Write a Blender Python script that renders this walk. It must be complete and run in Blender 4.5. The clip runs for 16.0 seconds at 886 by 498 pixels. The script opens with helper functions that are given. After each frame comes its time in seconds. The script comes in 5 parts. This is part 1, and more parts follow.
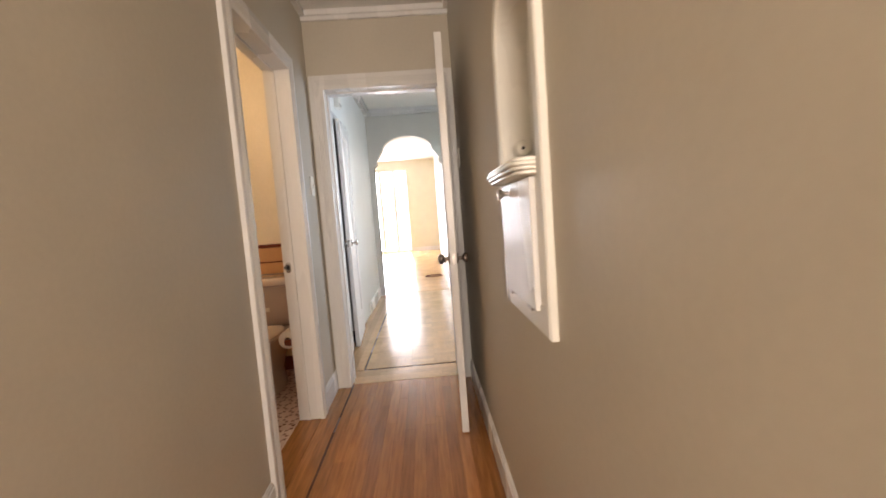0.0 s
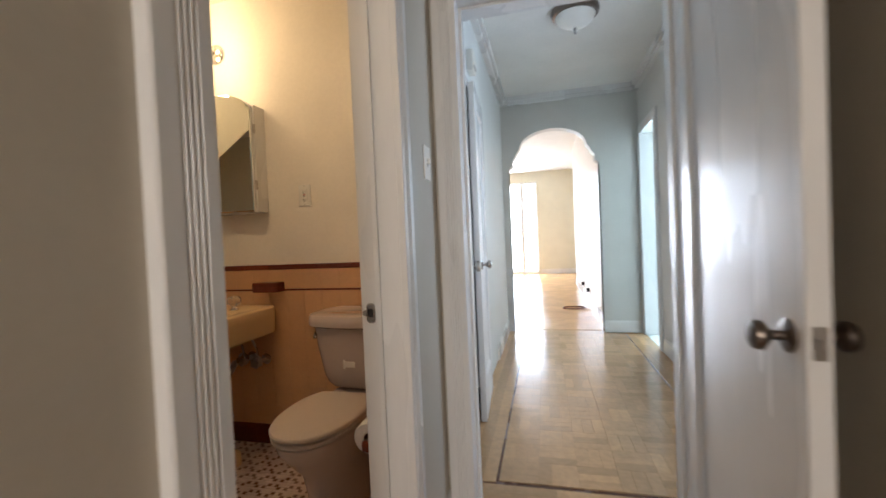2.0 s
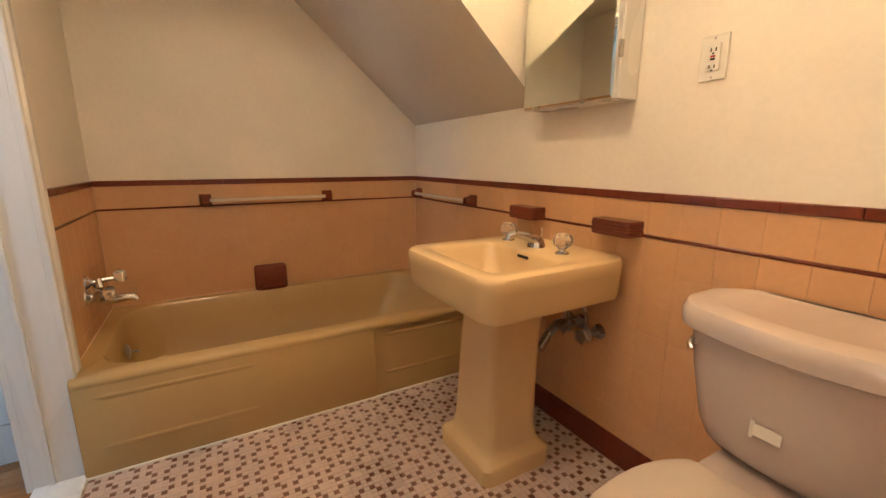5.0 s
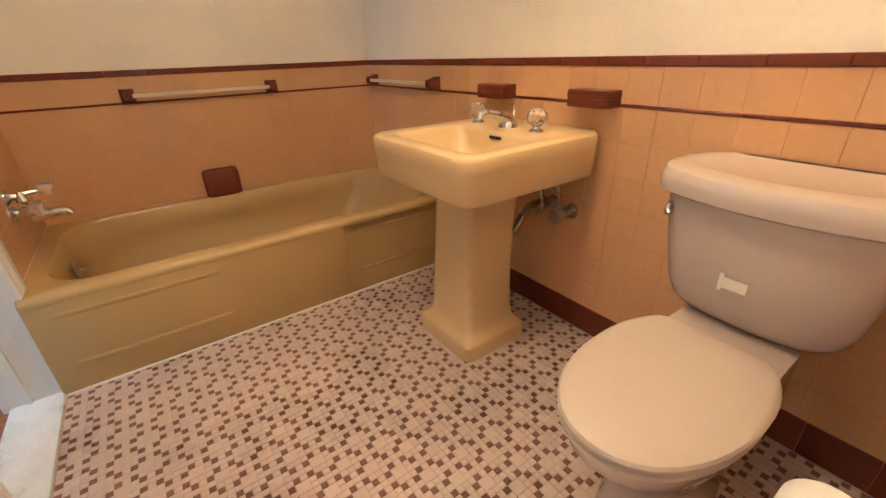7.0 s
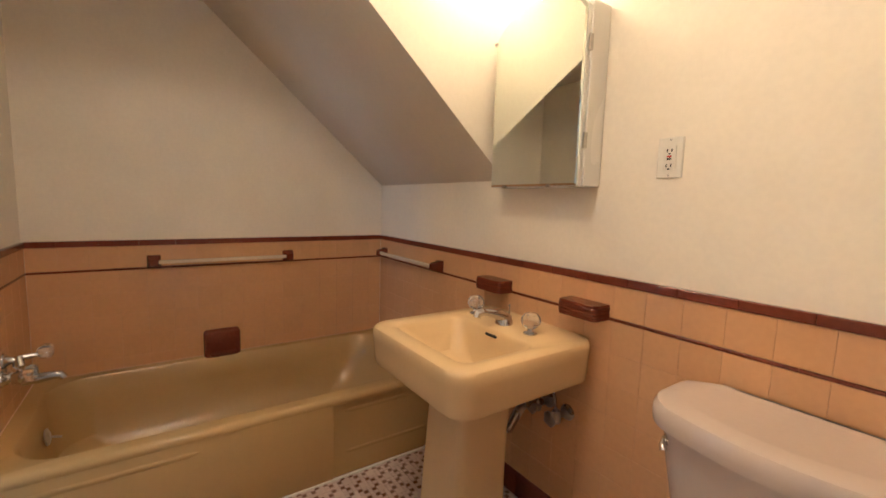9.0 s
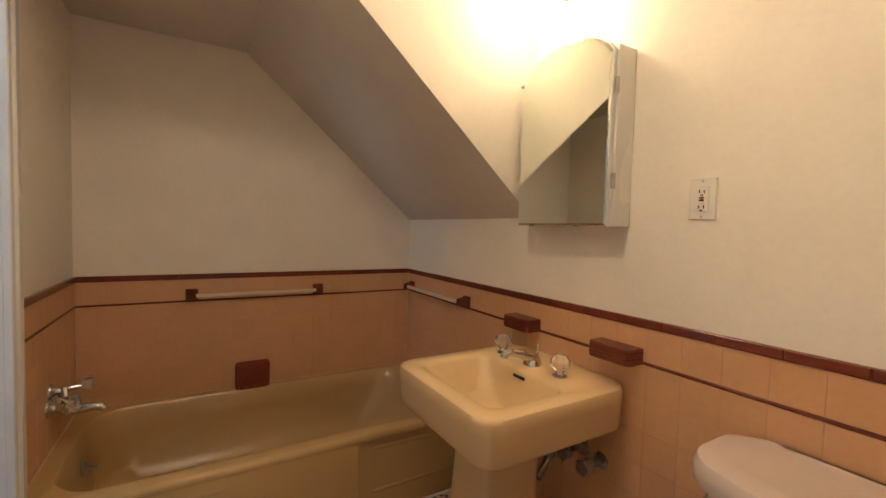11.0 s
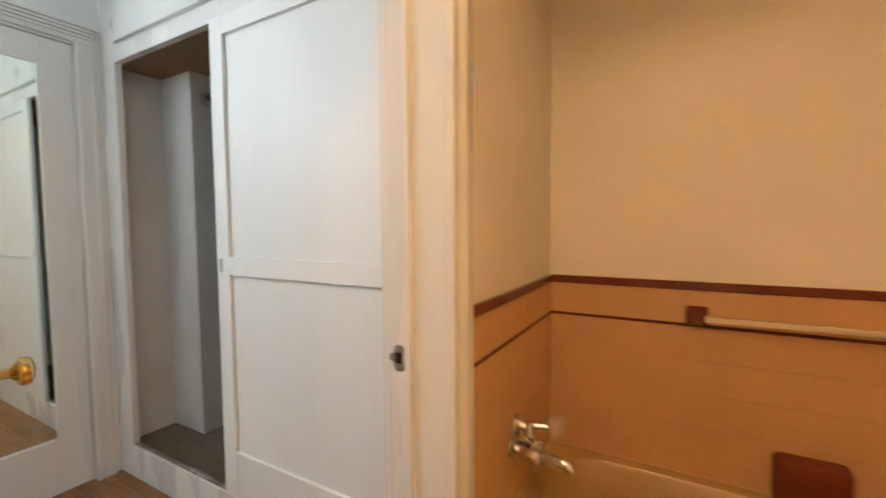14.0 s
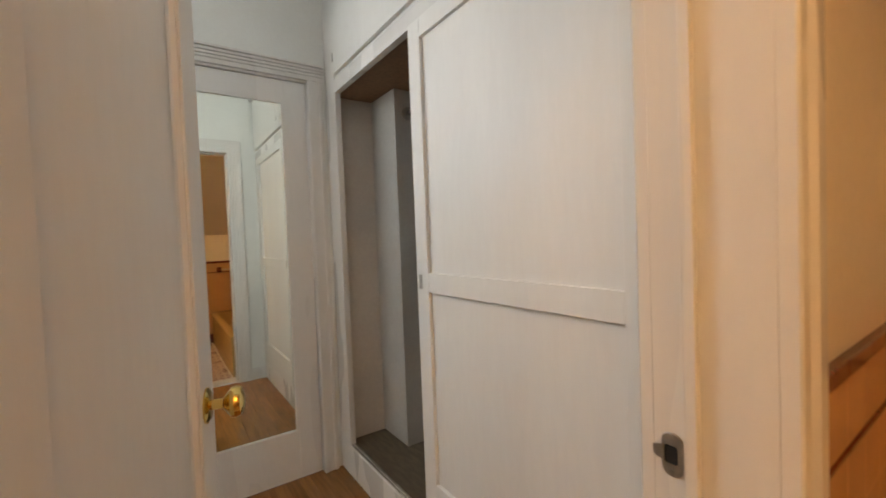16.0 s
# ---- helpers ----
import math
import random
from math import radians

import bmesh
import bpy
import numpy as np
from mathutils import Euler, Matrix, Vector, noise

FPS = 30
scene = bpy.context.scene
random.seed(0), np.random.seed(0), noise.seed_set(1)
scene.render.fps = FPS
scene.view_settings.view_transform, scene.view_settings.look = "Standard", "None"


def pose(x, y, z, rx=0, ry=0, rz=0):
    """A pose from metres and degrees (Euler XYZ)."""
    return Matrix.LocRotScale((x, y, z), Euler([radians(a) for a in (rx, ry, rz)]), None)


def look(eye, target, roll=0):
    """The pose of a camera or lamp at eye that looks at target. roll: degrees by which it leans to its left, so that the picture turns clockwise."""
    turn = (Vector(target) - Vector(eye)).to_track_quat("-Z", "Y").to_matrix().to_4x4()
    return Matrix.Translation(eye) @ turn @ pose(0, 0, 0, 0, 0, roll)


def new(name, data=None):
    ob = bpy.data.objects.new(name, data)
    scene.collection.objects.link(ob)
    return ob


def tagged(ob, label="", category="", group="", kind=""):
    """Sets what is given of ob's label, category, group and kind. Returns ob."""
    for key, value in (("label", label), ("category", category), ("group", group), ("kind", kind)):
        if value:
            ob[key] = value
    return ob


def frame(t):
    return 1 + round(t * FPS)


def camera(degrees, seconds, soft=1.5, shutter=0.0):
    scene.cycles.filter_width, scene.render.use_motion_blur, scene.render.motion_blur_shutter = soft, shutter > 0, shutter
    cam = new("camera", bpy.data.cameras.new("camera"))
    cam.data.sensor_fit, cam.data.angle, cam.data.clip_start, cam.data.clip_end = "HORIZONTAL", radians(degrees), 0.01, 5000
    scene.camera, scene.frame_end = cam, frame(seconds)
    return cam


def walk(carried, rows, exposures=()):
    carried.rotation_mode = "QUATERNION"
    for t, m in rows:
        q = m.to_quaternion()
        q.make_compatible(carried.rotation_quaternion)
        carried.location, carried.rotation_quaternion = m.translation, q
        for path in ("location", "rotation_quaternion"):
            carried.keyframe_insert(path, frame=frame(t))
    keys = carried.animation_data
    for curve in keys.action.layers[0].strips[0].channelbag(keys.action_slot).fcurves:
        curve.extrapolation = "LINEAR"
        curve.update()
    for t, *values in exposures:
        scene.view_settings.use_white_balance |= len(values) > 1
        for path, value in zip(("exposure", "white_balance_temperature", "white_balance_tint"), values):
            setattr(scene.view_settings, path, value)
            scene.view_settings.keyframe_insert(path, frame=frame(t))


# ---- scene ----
cam = camera(94.0, 16.0, soft=1.5, shutter=0.4)
PATH = [
    (0, (0.144, 0.426, 1.144), (0.224, 2.418, 0.978), -4.3),
    (0.5, (0.067, 0.606, 1.128), (0.02, 2.59, 0.874), -3.9),
    (1, (-0.004, 0.926, 1.118), (-0.159, 2.914, 0.967), -1.5),
    (1.5, (-0.059, 1.304, 1.114), (-0.338, 3.283, 1.032), 0.0),
    (2, (-0.152, 1.695, 1.11), (-0.63, 3.637, 1.067), -2.5),
    (2.2, (-0.192, 1.847, 1.115), (-0.781, 3.755, 1.004), -1.8),
    (2.5, (-0.268, 2.051, 1.114), (-1.155, 3.831, 0.903), -1.5),
    (2.6, (-0.294, 2.1, 1.12), (-1.315, 3.809, 0.915), -1.0),
    (3, (-0.439, 2.271, 1.154), (-1.927, 3.573, 0.852), -1.8),
    (3.1, (-0.479, 2.285, 1.161), (-2.037, 3.495, 0.832), -2.5),
    (3.2, (-0.521, 2.301, 1.155), (-2.136, 3.432, 0.821), -3.2),
    (5.3, (-0.731, 2.48, 1.101), (-2.436, 3.43, 0.668), -0.2),
    (5.5, (-0.739, 2.48, 1.093), (-2.411, 3.46, 0.6), -0.7),
    (6, (-0.75, 2.467, 1.057), (-2.33, 3.472, 0.355), -2.2),
    (6.5, (-0.764, 2.465, 1.029), (-2.27, 3.469, 0.178), -2.5),
    (7, (-0.778, 2.464, 1.04), (-2.261, 3.497, 0.181), -2.0),
    (7.5, (-0.782, 2.471, 1.053), (-2.312, 3.543, 0.339), -0.2),
    (8, (-0.786, 2.481, 1.117), (-2.368, 3.589, 0.599), 1.3),
    (8.5, (-0.779, 2.495, 1.178), (-2.405, 3.607, 0.828), 1.9),
    (9, (-0.778, 2.488, 1.236), (-2.414, 3.617, 1.016), 1.7),
    (9.2, (-0.765, 2.491, 1.242), (-2.401, 3.622, 1.073), 1.4),
    (11.5, (-0.787, 2.486, 1.28), (-2.55, 3.426, 1.201), 1.4),
    (12, (-0.947, 2.491, 1.24), (-2.795, 3.249, 1.142), -0.6),
    (12.2, (-1.042, 2.484, 1.237), (-2.917, 3.176, 1.179), -2.1),
    (12.5, (-1.181, 2.513, 1.234), (-3.09, 3.109, 1.188), -2.6),
    (12.8, (-1.294, 2.531, 1.219), (-3.255, 2.906, 1.154), -2.0),
    (13, (-1.39, 2.563, 1.205), (-3.386, 2.67, 1.14), -1.0),
    (13.3, (-1.512, 2.571, 1.207), (-3.493, 2.3, 1.102), 0.2),
    (13.5, (-1.565, 2.56, 1.196), (-3.49, 2.05, 1.044), 0.4),
    (14, (-1.745, 2.396, 1.197), (-3.484, 1.415, 1.085), -0.4),
    (14.2, (-1.798, 2.325, 1.19), (-3.451, 1.203, 1.088), -0.6),
    (14.4, (-1.814, 2.264, 1.193), (-3.338, 0.973, 1.083), -0.4),
    (14.5, (-1.823, 2.245, 1.2), (-3.255, 0.854, 1.08), -0.4),
    (14.6, (-1.859, 2.213, 1.196), (-3.215, 0.746, 1.096), -0.7),
    (14.8, (-1.901, 2.173, 1.202), (-3.104, 0.578, 1.112), -1.2),
    (15, (-1.926, 2.15, 1.202), (-3.018, 0.475, 1.123), -0.9),
    (15.2, (-1.94, 2.15, 1.205), (-2.953, 0.427, 1.126), -1.1),
    (15.5, (-1.943, 2.136, 1.202), (-2.928, 0.397, 1.133), -0.9),
    (16, (-1.917, 2.154, 1.211), (-3.059, 0.514, 1.151), -2.2),
]
EXPOSURES = [(0, 0.38, 7500, 21), (0.5, 0.38, 7500, 18), (1.0, 0.38, 7100, 16), (1.5, 0.27, 6700, 15), (2.2, 0.0, 6500, 14), (2.5, -0.03, 7000, 14), (2.8, 0.05, 9300, 16), (3.0, 0.2, 12400, 20), (3.2, 0.5, 11400, 18), (5.3, 1.45, 6600, 14), (6.2, 1.68, 6300, 13), (7.0, 1.72, 6200, 13), (8.0, 1.68, 5900, 12), (9.0, 1.2, 5800, 13), (11.5, 0.8, 6100, 13), (12.5, 1.08, 6700, 14), (13.5, 1.5, 8700, 21), (14.5, 1.33, 10300, 25), (15.5, 1.0, 11600, 29), (16, 1.04, 11600, 29)]
walk(cam, [(t, look(eye, target, roll)) for t, eye, target, roll in PATH], EXPOSURES)

# ---- world and light ----
world = bpy.data.worlds.new("sky_world")
scene.world = world
world.use_nodes = True
wn = world.node_tree
sky = wn.nodes.new("ShaderNodeTexSky")
sky.sky_type = "NISHITA"
sky.sun_disc = False
sky.sun_elevation = radians(38)
sky.sun_rotation = radians(-35)
wn.links.new(sky.outputs[0], wn.nodes["Background"].inputs[0])
wn.nodes["Background"].inputs[1].default_value = 0.12


def lamp(name, kind, pose_matrix, energy, color=(1, 1, 1), size=0.1, size_y=None, angle=None):
    data = bpy.data.lights.new(name, kind)
    data.energy, data.color = energy, color
    if kind == "AREA":
        data.shape, data.size, data.size_y = "RECTANGLE", size, size_y or size
    elif kind == "SUN":
        data.angle = radians(angle)
    else:
        data.shadow_soft_size = size
    ob = new(name, data)
    ob.matrix_world = pose_matrix
    return ob


lamp("sun", "SUN", look((-8, 20, 12), (-1.5, 11.6, 0)), 4.0, (1, 0.95, 0.86), angle=0.5)
lamp("living_window_light", "AREA", pose(-1.21, 14.35, 1.45, -90, 0, 0), 200, (0.66, 0.81, 1.0), 1.8, 2.6)
# Extra lamp added on the unseen west side to brighten the living room.
lamp("living_side_window_light", "AREA", pose(-3.9, 10.4, 1.5, 90, 0, -90), 35, (0.93, 0.96, 1.0), 2.6, 2.0)
# Cool daylight added to the dressing room through an assumed, unseen window.
lamp("dressing_window_light", "AREA", pose(-1.25, -0.1, 2.02, 78, 0, 0), 17, (0.46, 0.71, 1.0), 0.9, 0.75)
# Fill lamp added behind the start to brighten the hall; its window is invented.
lamp("hall_end_window_light", "AREA", pose(0.13, -1.42, 1.6, 90, 0, 14), 55, (1.0, 0.95, 0.87), 0.7, 1.2)
# Lamp added inside the side room, without a window, to brighten the inner hall.
lamp("side_room_window_light", "AREA", pose(1.9, 7.5, 1.6, -90, 0, 0), 120, (0.60, 0.82, 1.0), 1.2, 1.4)
# Bluish lamp added out of view to lift the inner hall walls.
lamp("inner_hall_window_light", "AREA", pose(0.98, 3.95, 1.5, 90, 0, 90), 17, (0.60, 0.78, 1.0), 0.6, 1.1)
for z in (2.33, 2.11):
    lamp("sconce_bulb_light", "POINT", pose(-1.93, 3.49, z), 1.65, (1.0, 0.72, 0.42), 0.035)

# Fill lamp added to brighten the bathroom evenly; no such source is known.
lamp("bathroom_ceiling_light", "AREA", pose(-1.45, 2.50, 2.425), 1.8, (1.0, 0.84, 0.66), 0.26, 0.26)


# ---- materials ----
def material(name, color, rough=0.5, metal=0.0, grain=0.0, grain_scale=60.0, stain=0.0, stain_scale=3.0, bump=0.0, bump_scale=120.0,
             coat=0.0, stretch=(1, 1, 1), vary=0.0, spec=0.5, rough_var=0.05):
    m = bpy.data.materials.new(name)
    m.use_nodes = True
    nt = m.node_tree
    n, l = nt.nodes, nt.links
    b = n["Principled BSDF"]
    b.inputs["Metallic"].default_value = metal
    b.inputs["Coat Weight"].default_value = coat
    b.inputs["Specular IOR Level"].default_value = spec
    coord = n.new("ShaderNodeTexCoord")
    geo = n.new("ShaderNodeNewGeometry")
    mp = n.new("ShaderNodeMapping")
    mp.inputs["Scale"].default_value = stretch
    l.new(geo.outputs["Position"], mp.inputs["Vector"])

    def tex(scale, detail):
        t = n.new("ShaderNodeTexNoise")
        t.inputs["Scale"].default_value, t.inputs["Detail"].default_value = scale, detail
        l.new(mp.outputs[0], t.inputs["Vector"])
        return t.outputs["Fac"]

    big, small = tex(stain_scale, 3), tex(grain_scale, 4)

    def centred(sock, amount):
        a = n.new("ShaderNodeMapRange")
        a.interpolation_type = "SMOOTHSTEP"
        a.inputs["From Min"].default_value, a.inputs["From Max"].default_value = 0.3, 0.7
        a.inputs["To Min"].default_value, a.inputs["To Max"].default_value = 1 - amount, 1 + amount
        l.new(sock, a.inputs["Value"])
        return a.outputs[0]

    def mul(p, q):
        x = n.new("ShaderNodeMath")
        x.operation = "MULTIPLY"
        l.new(p, x.inputs[0])
        l.new(q, x.inputs[1])
        return x.outputs[0]

    f = mul(centred(big, stain), centred(small, grain))
    if vary:
        oi = n.new("ShaderNodeObjectInfo")
        r = n.new("ShaderNodeMapRange")
        r.inputs["To Min"].default_value, r.inputs["To Max"].default_value = 1 - vary, 1 + vary
        l.new(oi.outputs["Random"], r.inputs["Value"])
        isl = n.new("ShaderNodeMapRange")
        isl.inputs["To Min"].default_value, isl.inputs["To Max"].default_value = 1 - vary, 1 + vary
        l.new(geo.outputs["Random Per Island"], isl.inputs["Value"])
        f = mul(f, mul(r.outputs[0], isl.outputs[0]))
    sc = n.new("ShaderNodeVectorMath")
    sc.operation = "SCALE"
    sc.inputs[0].default_value = color
    l.new(f, sc.inputs["Scale"])
    l.new(sc.outputs[0], b.inputs["Base Color"])
    rr = n.new("ShaderNodeMapRange")
    rr.interpolation_type = "SMOOTHSTEP"
    rr.inputs["From Min"].default_value, rr.inputs["From Max"].default_value = 0.3, 0.7
    rr.inputs["To Min"].default_value, rr.inputs["To Max"].default_value = max(0.02, rough - rough_var), rough + rough_var
    l.new(big, rr.inputs["Value"])
    l.new(rr.outputs[0], b.inputs["Roughness"])
    if bump:
        bt = tex(bump_scale, 3)
        bp = n.new("ShaderNodeBump")
        bp.inputs["Strength"].default_value, bp.inputs["Distance"].default_value = bump, 0.002
        l.new(bt, bp.inputs["Height"])
        l.new(bp.outputs[0], b.inputs["Normal"])
    return m


WALL_HALL = material("greige_wall_paint", (0.50, 0.455, 0.375), 0.5, grain=0.015, stain=0.03, bump=0.15, bump_scale=90)
WALL_BATH = material("cream_wall_paint", (0.86, 0.80, 0.70), 0.4, grain=0.015, stain=0.03, bump=0.15, bump_scale=70)
WALL_INNER = material("pale_grey_wall_paint", (0.60, 0.59, 0.55), 0.5, grain=0.015, stain=0.03, bump=0.15, bump_scale=90)
WALL_WHITE = material("white_wall_paint", (0.74, 0.76, 0.74), 0.45, grain=0.01, stain=0.03, bump=0.12, bump_scale=80)
CEIL = material("ceiling_paint", (0.78, 0.77, 0.73), 0.7, grain=0.02, stain=0.03, bump=0.2)
GLOSS = material("white_gloss_paint", (0.72, 0.71, 0.69), 0.27, grain=0.01, stain=0.03, bump=0.12, bump_scale=35, stretch=(1, 1, 0.2))
CREAM_GLOSS = material("cream_gloss_paint", (0.74, 0.72, 0.66), 0.3, grain=0.015, stain=0.04, bump=0.12, bump_scale=35, stretch=(1, 1, 0.2))
TILE = material("peach_glazed_tile", (0.68, 0.39, 0.20), 0.16, grain=0.02, stain=0.03, vary=0.018, bump=0.05, bump_scale=30)
TILE_BROWN = material("oxblood_glazed_tile", (0.165, 0.036, 0.018), 0.22, grain=0.08, stain=0.1, vary=0.1, bump=0.05)
GROUT = material("pale_grout", (0.62, 0.39, 0.23), 0.8, grain=0.08, stain=0.1)
GROUT_FLOOR = material("floor_grout", (0.50, 0.38, 0.32), 0.8, grain=0.1, stain=0.15)
FLOOR_LIGHT = material("blush_floor_tile", (0.62, 0.49, 0.44), 0.3, grain=0.03, stain=0.06, vary=0.05)
FLOOR_DARK = material("brown_floor_tile", (0.19, 0.09, 0.06), 0.3, grain=0.1, stain=0.1, vary=0.12)
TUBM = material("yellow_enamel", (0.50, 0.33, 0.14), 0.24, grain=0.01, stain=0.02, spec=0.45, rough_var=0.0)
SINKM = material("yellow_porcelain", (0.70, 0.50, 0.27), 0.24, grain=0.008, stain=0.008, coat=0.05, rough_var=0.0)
TOILETM = material("beige_porcelain", (0.58, 0.49, 0.44), 0.12, grain=0.008, stain=0.01, coat=0.4, rough_var=0.0)
SEATM = material("bone_plastic_seat", (0.55, 0.465, 0.40), 0.36, grain=0.01, stain=0.01, rough_var=0.0)
CHROME = material("chrome", (0.62, 0.61, 0.60), 0.16, metal=1.0, grain=0.02, stain=0.05)
DULL = material("dull_chrome", (0.42, 0.40, 0.38), 0.28, metal=1.0, grain=0.1, stain=0.1)
BRASS = material("polished_brass", (0.80, 0.56, 0.20), 0.12, metal=1.0, grain=0.02, stain=0.05)
BRONZE = material("aged_bronze", (0.16, 0.13, 0.11), 0.3, metal=1.0, grain=0.1, stain=0.1)
DARK = material("dark_hole", (0.01, 0.01, 0.01), 0.8)
PLASTIC = material("white_plastic", (0.78, 0.75, 0.68), 0.35, grain=0.01, stain=0.02)
PAPER = material("white_tissue", (0.82, 0.80, 0.78), 0.9, grain=0.02, bump=0.3, bump_scale=200)
MARBLE = material("white_marble", (0.74, 0.75, 0.76), 0.3, grain=0.03, stain=0.08, stain_scale=9)
WOOD = material("oak_strip", (0.36, 0.15, 0.048), 0.20, grain=0.16, grain_scale=40, stain=0.10, stretch=(1.6, 0.12, 1), vary=0.20, bump=0.05, rough_var=0.05)
PARQUET = material("oak_parquet", (0.52, 0.31, 0.15), 0.20, grain=0.08, grain_scale=30, stain=0.08, vary=0.16, bump=0.05)
OLD_OAK = material("worn_oak_strip", (0.27, 0.165, 0.07), 0.42, grain=0.16, grain_scale=40, stain=0.10, stretch=(1.6, 0.12, 1), vary=0.20, bump=0.05)
SATIN = material("white_satin_paint", (0.70, 0.70, 0.68), 0.5, grain=0.012, stain=0.04, bump=0.12, bump_scale=35, stretch=(1, 1, 0.2))
WALNUT = material("walnut_inlay", (0.10, 0.04, 0.02), 0.25, grain=0.1, stain=0.1)
CLOSET_IN = material("closet_plaster", (0.55, 0.54, 0.52), 0.7, grain=0.03, stain=0.06)
CLOSET_FLOOR = material("closet_board", (0.13, 0.10, 0.07), 0.6, grain=0.15, stain=0.15, stretch=(1, 0.2, 1))
CLOSET_TOP = material("closet_raw_wood", (0.24, 0.13, 0.07), 0.6, grain=0.15, stain=0.15)
BAR = material("ivory_towel_bar", (0.72, 0.60, 0.44), 0.2, grain=0.02, stain=0.03)
RED = material("red_button", (0.5, 0.03, 0.02), 0.4)


def plain(name, build):
    m = bpy.data.materials.new(name)
    m.use_nodes = True
    build(m.node_tree.nodes["Principled BSDF"].inputs)
    return m


def mirror_inputs(i):
    i["Base Color"].default_value = (0.80, 0.84, 0.78, 1)
    i["Metallic"].default_value, i["Roughness"].default_value = 1.0, 0.01


def acrylic_inputs(i):
    i["Base Color"].default_value = (0.95, 0.95, 0.93, 1)
    i["Transmission Weight"].default_value, i["Roughness"].default_value, i["IOR"].default_value = 0.9, 0.05, 1.49


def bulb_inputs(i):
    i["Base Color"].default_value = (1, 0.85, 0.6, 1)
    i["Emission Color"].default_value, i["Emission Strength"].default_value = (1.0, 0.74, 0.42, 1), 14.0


MIRROR = plain("silvered_mirror", mirror_inputs)
ACRYLIC = plain("clear_acrylic", acrylic_inputs)
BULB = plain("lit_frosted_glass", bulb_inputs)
GLASS = plain("window_glass", acrylic_inputs)


# ---- mesh helpers ----
def put(name, bm, mat, parent=None, smooth=False):
    bmesh.ops.recalc_face_normals(bm, faces=bm.faces)
    me = bpy.data.meshes.new(name)
    bm.to_mesh(me)
    bm.free()
    for mm in (mat if isinstance(mat, (list, tuple)) else [mat]):
        me.materials.append(mm)
    if smooth:
        me.shade_smooth()
        me.set_sharp_from_angle(angle=radians(38))
    ob = new(name, me)
    if parent is not None:
        ob.parent = parent
    return ob


def part(name, bm, mat, parent, label="", smooth=False):
    return tagged(put(name, bm, mat, parent, smooth), label)


def base(name, m, label, category, group=""):
    ob = new(name)
    ob.empty_display_size = 0.1
    ob.matrix_world = m
    return tagged(ob, label, category, group)


def box(bm, lo, hi, bevel=0.0, m=None):
    c = [(a + b) / 2 for a, b in zip(lo, hi)]
    s = [abs(b - a) for a, b in zip(lo, hi)]
    mat = Matrix.Translation(c) @ Matrix.Diagonal((*s, 1))
    r = bmesh.ops.create_cube(bm, size=1, matrix=(m @ mat) if m else mat)
    if bevel:
        vs = set(r["verts"])
        es = [e for e in bm.edges if e.verts[0] in vs and e.verts[1] in vs]
        bmesh.ops.bevel(bm, geom=es, offset=bevel, segments=2, affect="EDGES", profile=0.5)
    return bm


def boxes(*items, bevel=0.0):
    bm = bmesh.new()
    for lo, hi in items:
        box(bm, lo, hi, bevel)
    return bm


def loft(bm, rings, cap0=True, cap1=True):
    vs = [[bm.verts.new(p) for p in r] for r in rings]
    n = len(vs[0])
    for a, b in zip(vs, vs[1:]):
        for i in range(n):
            j = (i + 1) % n
            bm.faces.new((a[i], a[j], b[j], b[i]))
    if cap0:
        bm.faces.new(vs[0])
    if cap1:
        bm.faces.new(vs[-1])
    return bm


def rrect(x0, x1, y0, y1, r, z, n=6):
    r = max(0.0005, min(r, (x1 - x0) / 2 - 1e-4, (y1 - y0) / 2 - 1e-4))
    pts = []
    for cx, cy, a0 in ((x1 - r, y1 - r, 0), (x0 + r, y1 - r, 90), (x0 + r, y0 + r, 180), (x1 - r, y0 + r, 270)):
        for k in range(n + 1):
            a = radians(a0 + 90 * k / n)
            pts.append(Vector((cx + r * math.cos(a), cy + r * math.sin(a), z)))
    return pts


def disc(cx, cy, rx, ry, z, n=24):
    return [Vector((cx + rx * math.cos(2 * math.pi * k / n), cy + ry * math.sin(2 * math.pi * k / n), z)) for k in range(n)]


def lathe(bm, profile, m=None, n=20, cap0=True, cap1=True):
    m = m or Matrix.Identity(4)
    return loft(bm, [[m @ p for p in disc(0, 0, r, r, z, n)] for r, z in profile], cap0, cap1)


def tube(bm, pts, r, n=10):
    pts = [Vector(p) for p in pts]
    rings = []
    for i, p in enumerate(pts):
        d = (pts[min(i + 1, len(pts) - 1)] - pts[max(i - 1, 0)]).normalized()
        q = d.to_track_quat("Z", "Y").to_matrix().to_4x4()
        rr = r[i] if isinstance(r, (list, tuple)) else r
        rings.append([Matrix.Translation(p) @ q @ v for v in disc(0, 0, rr, rr, 0, n)])
    return loft(bm, rings)


def axis(x, y, z, d):
    """A matrix at a place whose z axis points along d."""
    return Matrix.Translation((x, y, z)) @ Vector(d).to_track_quat("Z", "Y").to_matrix().to_4x4()


def structure(name, bm, mat, label="", smooth=False):
    return tagged(put(name, bm, mat, None, smooth), label, "", "", "structure")


